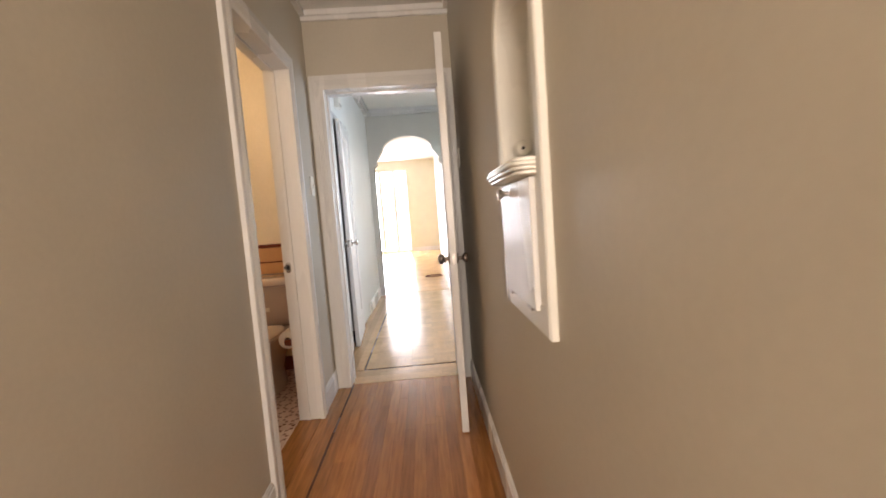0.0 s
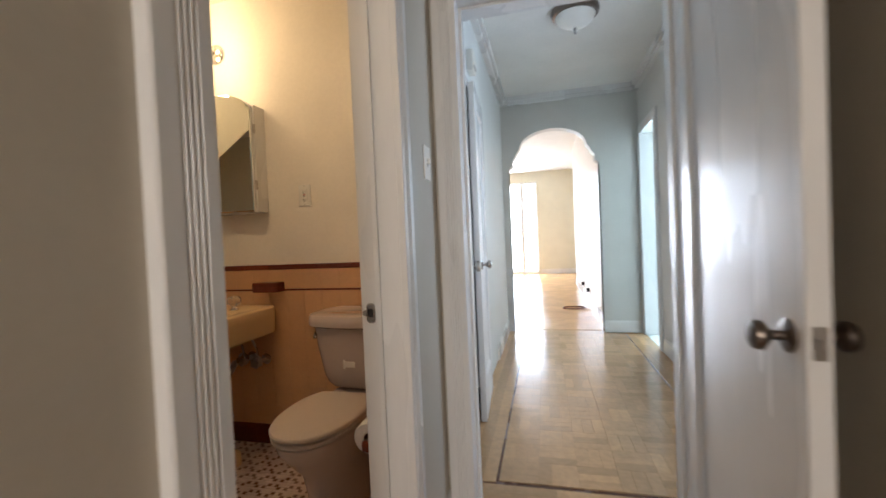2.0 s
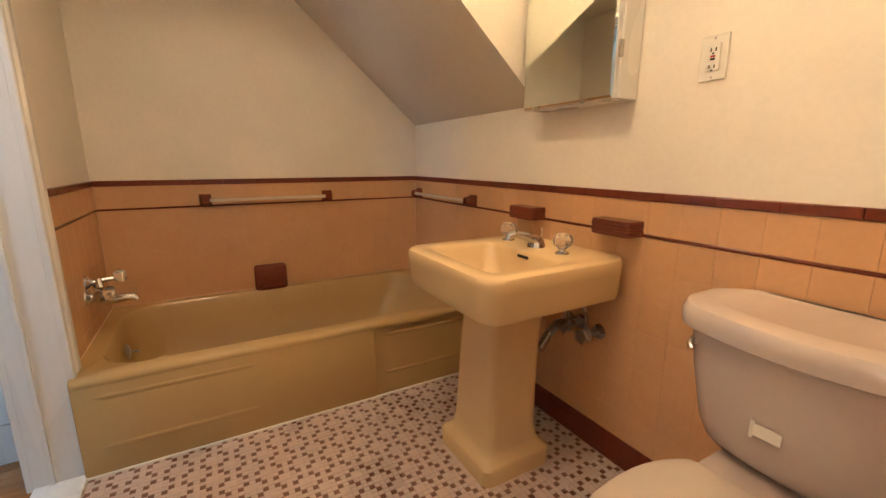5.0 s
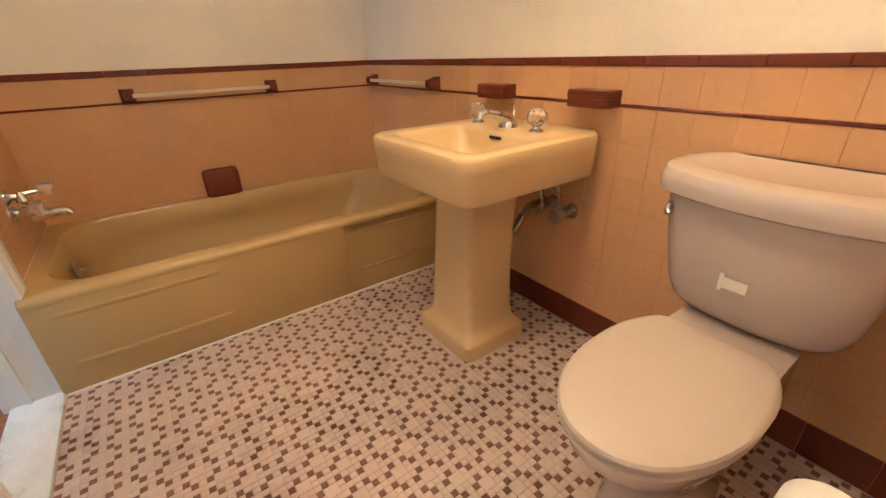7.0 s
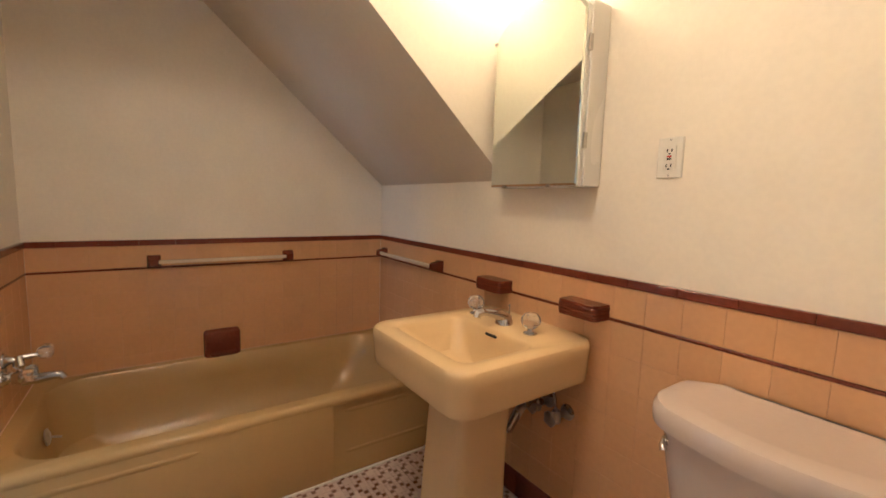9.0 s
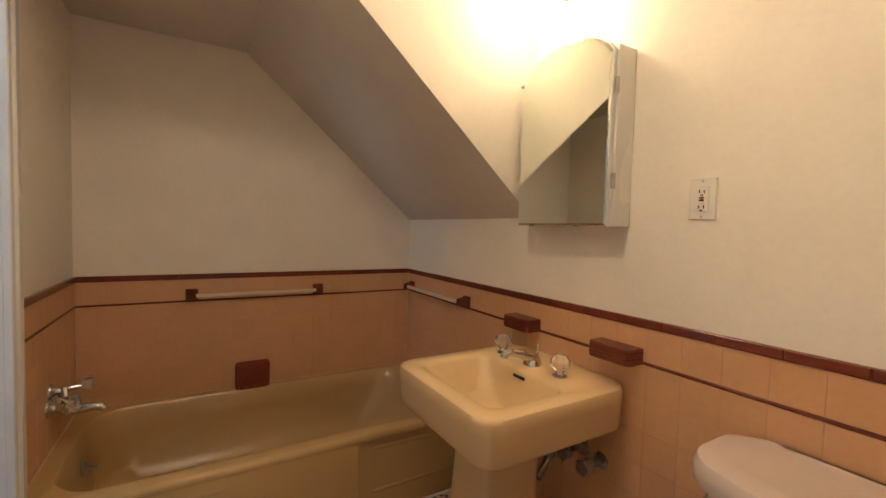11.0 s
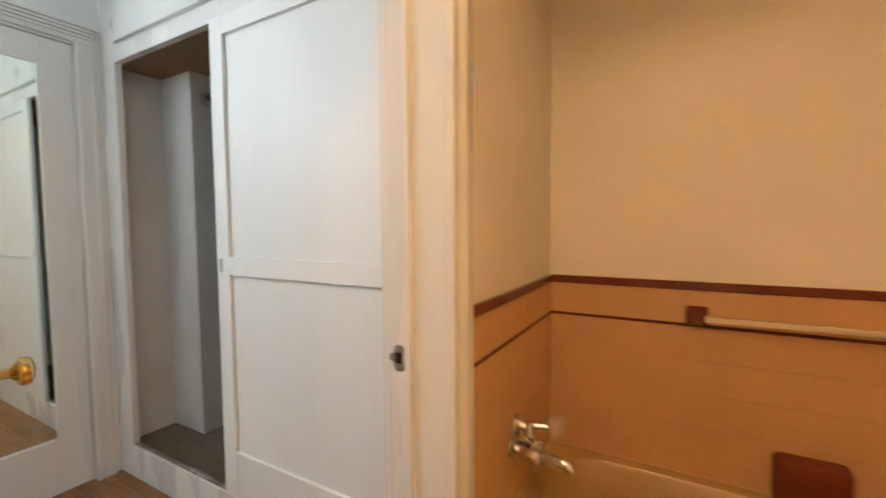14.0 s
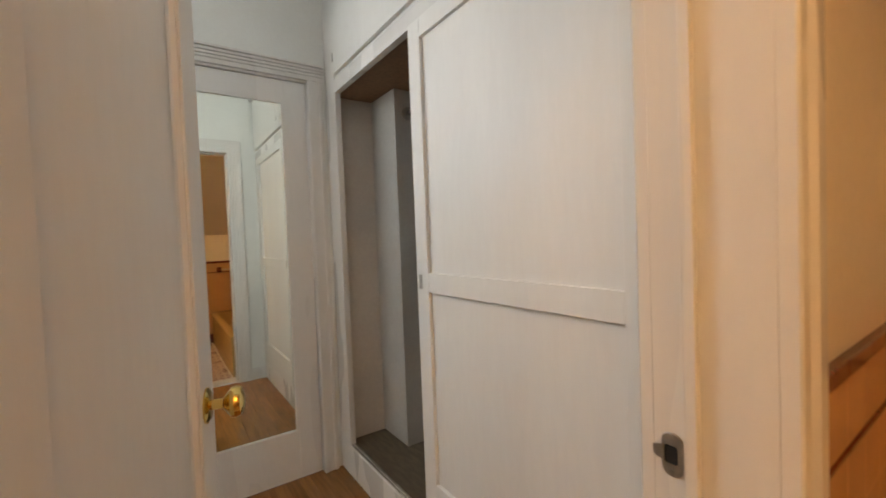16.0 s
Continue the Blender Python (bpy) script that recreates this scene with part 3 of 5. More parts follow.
def tub_faucet():
    """One upright body on the wall: an acrylic handle on a stem above, a bare stem beside it and the spout below."""
    d = base("bath_faucet", pose(-2.885, S, 0.545), "old chrome bath faucet with a clear acrylic handle over the tub", "faucet")
    bm = bmesh.new()
    for x, z in ((0.0, 0.066), (0.035, 0.012), (-0.02, 0.0)):
        lathe(bm, [(0.030, 0.0), (0.029, 0.006), (0.017, 0.014), (0.013, 0.02), (0.013, 0.045)], axis(x, 0, z, (0, 1, 0)))
    tube(bm, [(-0.004, 0.04, 0.078), (0.004, 0.042, 0.045), (0.004, 0.044, 0.01), (0.0, 0.044, -0.022)], [0.014, 0.019, 0.024, 0.019], 14)
    lathe(bm, [(0.013, 0.03), (0.020, 0.036), (0.020, 0.056), (0.009, 0.062), (0.007, 0.070)], axis(0.04, 0, 0.014, (0.25, 1, 0)), 12)
    part("body", bm, CHROME, d, "", True)
    bm = bmesh.new()
    tube(bm, [(0.0, 0.05, -0.014), (0.006, 0.09, -0.014), (0.010, 0.130, -0.010), (0.013, 0.155, -0.012), (0.014, 0.164, -0.026)], [0.024, 0.020, 0.017, 0.0165, 0.014], 14)
    part("spout", bm, CHROME, d, "", True)
    bm = bmesh.new()
    tube(bm, [(-0.004, 0.04, 0.070), (-0.016, 0.095, 0.072)], [0.012, 0.009], 12)
    part("handle_stem", bm, CHROME, d, "", True)
    bm = bmesh.new()
    lobed(bm, 1.0, ((0.011, 0.088), (0.021, 0.096), (0.027, 0.110), (0.026, 0.124), (0.018, 0.134), (0.006, 0.137)), lambda a, b, h: (-0.02 + a, h, 0.080 + b), 6, 0.09)
    part("handle", bm, ACRYLIC, d, "clear faceted acrylic handle", True)
    bm = bmesh.new()
    lobed(bm, 1.0, ((0.012, 0.060), (0.024, 0.068), (0.029, 0.080), (0.028, 0.094), (0.020, 0.101), (0.005, 0.103)), lambda a, b, h: (0.040 + a + h * 0.2, h, 0.026 + b), 6, 0.09)
    part("handle", bm, ACRYLIC, d, "clear faceted acrylic handle", True)
    return d


def pedestal_sink():
    cx = -1.872
    d = base("pedestal_sink", pose(cx, N, 0), "yellow porcelain pedestal washbasin against the tiled wall", "washbasin")
    x0, x1, y0, y1, top = -0.290, 0.283, -0.595, -0.004, 0.79
    bm = bmesh.new()
    loft(bm, [rrect(x0 + 0.15, x1 - 0.15, y0 + 0.15, y1 - 0.1, 0.03, top - 0.19), rrect(x0 + 0.12, x1 - 0.12, y0 + 0.10, y1 - 0.05, 0.05, top - 0.168), rrect(x0 + 0.028, x1 - 0.028, y0 + 0.028, y1, 0.06, top - 0.147),
              rrect(x0 + 0.013, x1 - 0.013, y0 + 0.013, y1, 0.066, top - 0.140), rrect(x0 + 0.007, x1 - 0.007, y0 + 0.007, y1, 0.07, top - 0.128), rrect(x0 + 0.0055, x1 - 0.0055, y0 + 0.0055, y1, 0.07, top - 0.108), rrect(x0 + 0.0045, x1 - 0.0045, y0 + 0.0045, y1, 0.07, top - 0.104),
              rrect(x0 + 0.002, x1 - 0.002, y0 + 0.002, y1, 0.07, top - 0.052), rrect(x0 + 0.0008, x1 - 0.0008, y0 + 0.0008, y1, 0.07, top - 0.047), rrect(x0, x1, y0, y1, 0.07, top - 0.016), rrect(x0 + 0.005, x1 - 0.005, y0 + 0.005, y1, 0.068, top - 0.005),
              rrect(x0 + 0.015, x1 - 0.015, y0 + 0.015, y1, 0.062, top), rrect(-0.220, 0.214, y0 + 0.066, -0.222, 0.045, top - 0.003), rrect(-0.213, 0.207, y0 + 0.074, -0.228, 0.043, top - 0.008), rrect(-0.207, 0.201, y0 + 0.082, -0.233, 0.043, top - 0.018),
              rrect(-0.185, 0.18, y0 + 0.125, -0.242, 0.055, top - 0.06), rrect(-0.155, 0.15, y0 + 0.165, -0.256, 0.06, top - 0.115), rrect(-0.10, 0.10, y0 + 0.205, -0.275, 0.05, top - 0.136)], True, True)
    part("basin", bm, SINKM, d, "", True)
    bm = bmesh.new()
    loft(bm, [rrect(-0.163, 0.163, -0.50, -0.20, 0.035, 0.0), rrect(-0.163, 0.163, -0.50, -0.20, 0.035, 0.058), rrect(-0.157, 0.157, -0.494, -0.206, 0.035, 0.068), rrect(-0.138, 0.138, -0.476, -0.222, 0.034, 0.082), rrect(-0.127, 0.127, -0.466, -0.232, 0.032, 0.104),
              rrect(-0.121, 0.121, -0.460, -0.238, 0.03, 0.15), rrect(-0.116, 0.116, -0.455, -0.236, 0.03, 0.28), rrect(-0.108, 0.108, -0.447, -0.225, 0.03, 0.46), rrect(-0.101, 0.101, -0.440, -0.20, 0.03, 0.60), rrect(-0.104, 0.104, -0.445, -0.17, 0.03, top - 0.165)])
    part("pedestal", bm, SINKM, d, "square yellow porcelain pedestal with a splayed foot", True)
    part("overflow_slot", boxes(((-0.029, -0.243, top - 0.030), (0.029, -0.2355, top - 0.019)), bevel=0.003), DARK, d, "dark overflow slot")
    bm = bmesh.new()
    lathe(bm, [(0.022, top - 0.1385), (0.022, top - 0.137), (0.01, top - 0.136)], Matrix.Translation((0, -0.36, 0)))
    part("drain", bm, CHROME, d, "", True)
    return d


def sink_faucet():
    d = base("sink_faucet", pose(-1.905, N - 0.148, 0.785), "chrome basin faucet with two clear acrylic knobs", "faucet")
    bm = bmesh.new()
    loft(bm, [rrect(-0.035, 0.035, -0.03, 0.03, 0.028, 0), rrect(-0.032, 0.032, -0.028, 0.028, 0.026, 0.012), rrect(-0.02, 0.02, -0.02, 0.02, 0.018, 0.03)])
    part("spout_base", bm, CHROME, d, "", True)
    bm = bmesh.new()
    tube(bm, [(0, 0.012, 0.0), (0, 0.006, 0.020), (-0.002, -0.015, 0.036), (-0.004, -0.050, 0.048), (-0.006, -0.085, 0.057), (-0.007, -0.100, 0.059), (-0.007, -0.102, 0.059), (-0.008, -0.122, 0.056), (-0.008, -0.126, 0.042)], [0.028, 0.027, 0.022, 0.017, 0.0135, 0.013, 0.0155, 0.0155, 0.0135], 14)
    part("spout", bm, CHROME, d, "", True)
    bm = bmesh.new()
    tube(bm, [(0, 0.028, 0), (0, 0.028, 0.065)], 0.0025, 8)
    lathe(bm, [(0.003, 0.063), (0.005, 0.068), (0.003, 0.075)], Matrix.Translation((0, 0.028, 0)), 10)
    part("lift_rod", bm, CHROME, d, "", True)
    for kx in (-0.168, 0.138):
        bm = bmesh.new()
        lathe(bm, [(0.026, 0), (0.025, 0.006), (0.014, 0.012), (0.011, 0.022)], Matrix.Translation((kx, 0, 0)))
        part("knob_base", bm, CHROME, d, "", True)
        bm = bmesh.new()
        n = 24
        rings = []
        for r, z in ((0.013, 0.020), (0.027, 0.030), (0.033, 0.046), (0.032, 0.060), (0.022, 0.074), (0.008, 0.078)):
            rings.append([Vector((kx + r * (1 + 0.07 * math.cos(8 * a)) * math.cos(a), r * (1 + 0.07 * math.cos(8 * a)) * math.sin(a), z)) for a in [2 * math.pi * k / n for k in range(n)]])
        loft(bm, rings)
        part("knob", bm, ACRYLIC, d, "clear faceted acrylic knob", True)
    return d


def shutoff(kx, kz):
    d = base("shutoff_valve", pose(kx, N, kz), "dull chrome shut-off valve on the wall under the basin", "valve")
    bm = bmesh.new()
    lathe(bm, [(0.03, 0), (0.028, 0.006), (0.011, 0.012), (0.011, 0.07)], axis(0, 0, 0, (0, -1, 0)))
    lathe(bm, [(0.016, -0.022), (0.018, 0.0), (0.013, 0.024)], Matrix.Translation((0, -0.065, 0)))
    part("body", bm, DULL, d, "", True)
    bm = bmesh.new()
    n = 20
    lathe(bm, [(0.008, 0.06), (0.009, 0.085)], axis(0, 0, 0, (0, -1, 0)))
    loft(bm, [[Vector((r * (1 + 0.12 * math.cos(5 * a)) * math.cos(a), -y, r * (1 + 0.12 * math.cos(5 * a)) * math.sin(a))) for a in [2 * math.pi * k / n for k in range(n)]] for r, y in ((0.01, 0.085), (0.026, 0.088), (0.026, 0.1), (0.01, 0.103))])
    part("handle", bm, DULL, d, "", True)
    bm = bmesh.new()
    tube(bm, [(0, -0.065, 0.015), (-0.005, -0.07, 0.07), (-0.025, -0.075, 0.12), (-0.05, -0.08, 0.17), (-0.055, -0.085, 0.24)], 0.006)
    part("supply_pipe", bm, DULL, d, "", True)
    return d


def drain_trap():
    d = base("drain_trap", pose(-1.87, N, 0.42), "dull chrome drain trap under the basin", "pipe")
    bm = bmesh.new()
    tube(bm, [(-0.03, -0.22, 0.12), (-0.02, -0.21, 0.04), (0.01, -0.19, -0.02), (0.02, -0.15, -0.03), (0.02, -0.11, 0.02), (0.02, -0.07, 0.055), (0.02, 0, 0.06)], 0.018, 12)
    part("trap", bm, DULL, d, "", True)
    bm = bmesh.new()
    lathe(bm, [(0.036, 0), (0.033, 0.008), (0.02, 0.014)], axis(0.02, 0, 0.06, (0, -1, 0)))
    part("escutcheon", bm, DULL, d, "", True)
    return d


def egg(cx, yf, yb, hw, z, n=32, p=2.3):
    """An egg-shaped ring, its front at yf, its back at yb."""
    pts = []
    ym = yb + (yf - yb) * 0.46
    for k in range(n):
        a = 2 * math.pi * k / n
        c, s = math.cos(a), math.sin(a)
        x = hw * math.copysign(abs(c) ** (2 / p), c)
        half = (yf - ym) if s < 0 else (yb - ym)
        y = ym + (abs(half) * math.copysign(abs(s) ** (2 / p), s))
        pts.append(Vector((cx + x, y, z)))
    return pts


def bowed(x0, x1, y0, y1, r, z, bow):
    """A rounded rectangle whose front bulges."""
    pts = rrect(x0, x1, y0, y1, r, z, 8)
    out = []
    for p in subdivide(pts):
        f = max(0.0, (y1 - p.y) / (y1 - y0))
        out.append(Vector((p.x, p.y - bow * f * (1 - (p.x / x1) ** 2), z)))
    return out


def subdivide(pts):
    out = []
    for n, (p, q) in enumerate(zip(pts, pts[1:] + pts[:1])):
        k = 6 if n % 9 == 8 else 1
        out += [p.lerp(q, i / k) for i in range(k)]
    return out


def lid_ring(yf, back, hw, z):
    """An egg-shaped ring cut straight across at the back."""
    return [Vector((p.x, min(p.y, back - 0.004 * abs(p.x / hw)), z)) for p in egg(0, yf, back + 0.055, hw, z, 48, 2.15)]


def bowl_ring(yf, hw, z):
    """The egg of the bowl, drawn in towards the deck under the tank."""
    out = []
    for p in egg(0, yf, -0.05, hw, z):
        k = min(1.0, max(0.0, (p.y + 0.42) / 0.14))
        out.append(Vector((math.copysign(min(abs(p.x), hw - (hw - 0.128) * k * k * (3 - 2 * k)), p.x), p.y, z)))
    return out


def toilet():
    cx = -1.045
    d = base("toilet", pose(cx, N, 0), "beige two-piece toilet with the lid closed", "toilet")
    bm = bmesh.new()
    loft(bm, [egg(0, -0.62, -0.16, 0.105, 0.0), egg(0, -0.62, -0.16, 0.102, 0.05), egg(0, -0.61, -0.17, 0.092, 0.13), egg(0, -0.63, -0.14, 0.115, 0.22), egg(0, -0.71, -0.10, 0.148, 0.31), bowl_ring(-0.755, 0.158, 0.365), bowl_ring(-0.762, 0.160, 0.392), bowl_ring(-0.75, 0.150, 0.402)])
    part("bowl", bm, TOILETM, d, "", True)
    bm = bmesh.new()
    loft(bm, [lid_ring(-0.766, -0.325, 0.160, 0.402), lid_ring(-0.772, -0.322, 0.165, 0.407), lid_ring(-0.772, -0.322, 0.165, 0.416), lid_ring(-0.764, -0.326, 0.159, 0.421)])
    part("seat", bm, SEATM, d, "", True)
    bm = bmesh.new()
    loft(bm, [lid_ring(-0.766, -0.324, 0.161, 0.424), lid_ring(-0.775, -0.318, 0.168, 0.429), lid_ring(-0.776, -0.318, 0.169, 0.437), lid_ring(-0.772, -0.321, 0.165, 0.443), lid_ring(-0.757, -0.329, 0.153, 0.447), lid_ring(-0.70, -0.36, 0.11, 0.449)])
    part("lid", bm, SEATM, d, "glossy bone-coloured toilet lid", True)
    bm = bmesh.new()
    loft(bm, [bowed(-a, a, -f, -0.016, r, z, bw) for a, f, r, z, bw in ((0.10, 0.125, 0.04, 0.396, 0.01), (0.145, 0.152, 0.05, 0.402, 0.018), (0.172, 0.171, 0.055, 0.416, 0.028), (0.190, 0.185, 0.06, 0.440, 0.036), (0.202, 0.195, 0.06, 0.480, 0.042), (0.211, 0.202, 0.06, 0.54, 0.046), (0.222, 0.212, 0.06, 0.62, 0.05), (0.231, 0.221, 0.06, 0.724, 0.055))])
    part("tank", bm, TOILETM, d, "", True)
    bm = bmesh.new()
    loft(bm, [bowed(-a, a, -f, -0.012, r, z, bw) for a, f, r, z, bw in ((0.240, 0.232, 0.06, 0.719, 0.055), (0.250, 0.243, 0.07, 0.728, 0.06), (0.2515, 0.2445, 0.07, 0.745, 0.06), (0.250, 0.243, 0.07, 0.764, 0.06), (0.243, 0.236, 0.065, 0.778, 0.058), (0.20, 0.20, 0.05, 0.785, 0.05), (0.185, 0.185, 0.05, 0.782, 0.05))])
    part("tank_lid", bm, TOILETM, d, "", True)
    bm = bmesh.new()
    lathe(bm, [(0.014, 0), (0.014, 0.012), (0.009, 0.02)], axis(-0.19, -0.212, 0.685, (-0.4, -1, 0)))
    tube(bm, [(-0.198, -0.230, 0.685), (-0.196, -0.240, 0.676), (-0.190, -0.244, 0.666)], [0.006, 0.008, 0.010])
    part("flush_lever", bm, CHROME, d, "chrome flush lever", True)
    for hx in (-0.075, 0.075):
        part("seat_hinge", boxes(((hx - 0.020, -0.326, 0.400), (hx + 0.020, -0.296, 0.420)), bevel=0.006), SEATM, d, "", True)
    tape = part("tape_strip", boxes(((-0.042, -0.261, 0.535), (0.016, -0.2565, 0.562)), ((-0.042, -0.262, 0.528), (-0.034, -0.256, 0.570)), bevel=0.001), PLASTIC, d, "white peeling paper strip on the tank")
    return d


bathtub()
tub_faucet()
pedestal_sink()
sink_faucet()
shutoff(-1.79, 0.495)
shutoff(-1.70, 0.485)
drain_trap()
toilet()


def medicine_cabinet():
    d = base("medicine_cabinet", pose(-1.86, N, 1.304), "white metal medicine cabinet with an arched mirror door", "cabinet")
    x0, x1, y0 = -0.205, 0.223, -0.082
    bm = boxes(((x0 + 0.015, y0, 0), (x1, 0.006, 0.575)), bevel=0.003)
    part("body", bm, GLOSS, d, "white painted metal box")

    def arch(inset, y, w1=0.217):
        pts = [(x0 + inset, inset), (w1 - inset, inset)]
        n = 12
        half = (w1 - x0) / 2
        mid = (w1 + x0) / 2
        for k in range(n + 1):
            a = math.pi * (0.12 + 0.76 * k / n)
            pts.append((mid + (half - inset) * math.cos(a) / math.cos(math.pi * 0.12), 0.557 - inset + 0.139 * (math.sin(a) - math.sin(math.pi * 0.12))))
        return [Vector((x, y, z)) for x, z in pts]
    bm = bmesh.new()
    loft(bm, [arch(0, y0 - 0.001), arch(0, y0 - 0.016)])
    part("door", bm, GLOSS, d, "")
    bm = bmesh.new()
    loft(bm, [arch(0.003, y0 - 0.0165), arch(0.003, y0 - 0.020), arch(0.010, y0 - 0.022)])
    part("mirror", bm, MIRROR, d, "arched mirror with a bevelled edge")
    for cxx, cz in ((x0 + 0.08, 0.002), (x0 + 0.30, 0.002), (x0 + 0.004, 0.55)):
        part("mirror_clip", boxes(((cxx - 0.009, y0 - 0.025, cz - 0.004), (cxx + 0.009, y0 - 0.014, cz + 0.006)), bevel=0.002), DULL, d)
    for hz in (0.12, 0.42):
        part("hinge", boxes(((0.219, y0 - 0.012, hz), (0.226, y0 + 0.004, hz + 0.05)), bevel=0.001), DULL, d)
    return d


medicine_cabinet()


def sconce():
    d = base("wall_sconce", pose(-1.93, N + 0.008, 2.22), "lit chrome wall sconce with two small glass shades above the mirror", "wall lamp")
    bm = bmesh.new()
    lathe(bm, [(0.055, -0.002), (0.055, 0.008), (0.04, 0.02), (0.015, 0.024)], axis(0, 0, 0, (0, -1, 0)))
    tube(bm, [(0, -0.02, 0), (0, -0.07, 0.012), (0, -0.14, 0.006), (0, -0.195, 0.0)], 0.010)
    part("bracket", bm, CHROME, d, "", True)
    for k in (-1, 1):
        bm = bmesh.new()
        lathe(bm, [(0.012, -0.004 * k), (0.022, 0.010 * k), (0.022, 0.040 * k), (0.030, 0.046 * k)], Matrix.Translation((0, -0.195, 0)))
        part("socket", bm, CHROME, d, "", True)
        bm = bmesh.new()
        lathe(bm, [(0.026, 0.046 * k), (0.042, 0.060 * k), (0.050, 0.085 * k), (0.046, 0.120 * k), (0.030, 0.142 * k), (0.006, 0.150 * k)], Matrix.Translation((0, -0.195, 0)))
        t = part("shade", bm, BULB, d, "glowing frosted glass shade", True)
        t.visible_shadow = False
    return d


sconce()

# Unseen glowing fixture, added only to house the bathroom fill lamp.
d = base("ceiling_light", pose(-1.45, 2.50, 2.51), "flush round ceiling fixture, unseen, added to house the bathroom fill light", "ceiling lamp")
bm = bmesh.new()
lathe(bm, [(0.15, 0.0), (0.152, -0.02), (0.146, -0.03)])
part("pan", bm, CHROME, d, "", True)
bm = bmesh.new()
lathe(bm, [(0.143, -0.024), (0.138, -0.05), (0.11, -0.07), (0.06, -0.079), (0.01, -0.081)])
part("dome", bm, BULB, d, "glowing frosted glass dome of the added fixture", True).visible_shadow = False


def outlet():
    d = base("wall_outlet", pose(-1.409, N + 0.008, 1.385), "ivory two-gang wall outlet with red and black buttons", "outlet")
    part("cover_plate", boxes(((-0.036, -0.007, -0.058), (0.036, 0.002, 0.058)), bevel=0.003), PLASTIC, d)
    part("receptacle", boxes(((-0.018, -0.010, -0.034), (0.018, -0.006, 0.034)), bevel=0.001), PLASTIC, d)
    part("slots", boxes(((-0.008, -0.0108, 0.016), (-0.005, -0.0095, 0.025)), ((0.005, -0.0108, 0.016), (0.008, -0.0095, 0.025)), ((-0.008, -0.0108, -0.027), (-0.005, -0.0095, -0.018)), ((0.005, -0.0108, -0.027), (0.008, -0.0095, -0.018)),
                        ((-0.003, -0.0108, 0.009), (0.003, -0.0095, 0.013)), ((-0.003, -0.0108, -0.034), (0.003, -0.0095, -0.030)), ((-0.006, -0.0115, -0.006), (0.006, -0.0095, -0.001))), DARK, d, "black slots and button")
    part("reset_button", boxes(((-0.006, -0.0115, 0.001), (0.006, -0.0095, 0.006))), RED, d, "red button")
    for z in (-0.05, 0.05):
        bm = bmesh.new()
        lathe(bm, [(0.003, 0.006), (0.003, 0.008)], axis(0, 0, z, (0, -1, 0)), 8)
        part("screw", bm, DULL, d)


outlet()


def bracket_block(bm, x, y, z, d, w=0.058, h=0.062, deep=0.06):
    """A tapered ceramic block that stands out along d from the wall."""
    m = axis(x, y, z, d)
    loft(bm, [[m @ p for p in rrect(-a, a, -b, b, 0.005, c, 2)] for a, b, c in ((w / 2, h / 2, -0.004), (w / 2, h / 2, 0.008), (w / 2 - 0.004, h / 2 - 0.006, 0.018), (w / 2 - 0.010, h / 2 - 0.012, deep - 0.006), (w / 2 - 0.014, h / 2 - 0.016, deep))])


def towel_bar(name, a, b, d, label):
    t = base(name, pose(*[(p + q) / 2 for p, q in zip(a, b)]), label, "towel bar")
    o = t.matrix_world.translation
    for e in (a, b):
        bm = bmesh.new()
        bracket_block(bm, *(Vector(e) - o), d)
        part("post", bm, TILE_BROWN, t, "oxblood glazed ceramic post", True)
    bm = bmesh.new()
    off = Vector(d) * 0.042
    u, v = Vector(a) - o + off, Vector(b) - o + off
    m = axis(*u, v - u)
    loft(bm, [[m @ p for p in rrect(-0.009, 0.009, -0.009, 0.009, 0.003, z, 2)] for z in (0.0, (v - u).length)])
    part("bar", bm, BAR, t, "ivory square bar", True)


towel_bar("towel_bar", (W, 2.46, 0.905), (W, 3.105, 0.905), (1, 0, 0), "towel bar with oxblood ceramic posts over the bathtub")
towel_bar("towel_bar", (-3.20, N, 0.905), (-2.56, N, 0.905), (0, -1, 0), "towel bar with oxblood ceramic posts beside the basin")


def ribbed_dish(x, z, name, label):
    d = base(name, pose(x, N, z), label, "soap dish")
    bm = bmesh.new()
    for k in range(5):
        g = 0.0 if k % 2 else 0.0015
        z0 = -0.026 + k * 0.0104
        loft(bm, [[Vector((p.x, p.y, z0 + dz)) for p in rrect(-0.080 + i, 0.080 - i, -0.075 + i, 0.02, 0.018, 0, 4)] for dz, i in ((0, g + 0.0015), (0.0015, g), (0.0089, g), (0.0104, g + 0.0015))])
    part("dish", bm, TILE_BROWN, d, "", True)


ribbed_dish(-2.098, 0.895, "soap_dish", "ribbed oxblood ceramic dish on the wall above the basin")
ribbed_dish(-1.640, 0.893, "tumbler_holder", "ribbed oxblood ceramic holder on the wall beside the basin")


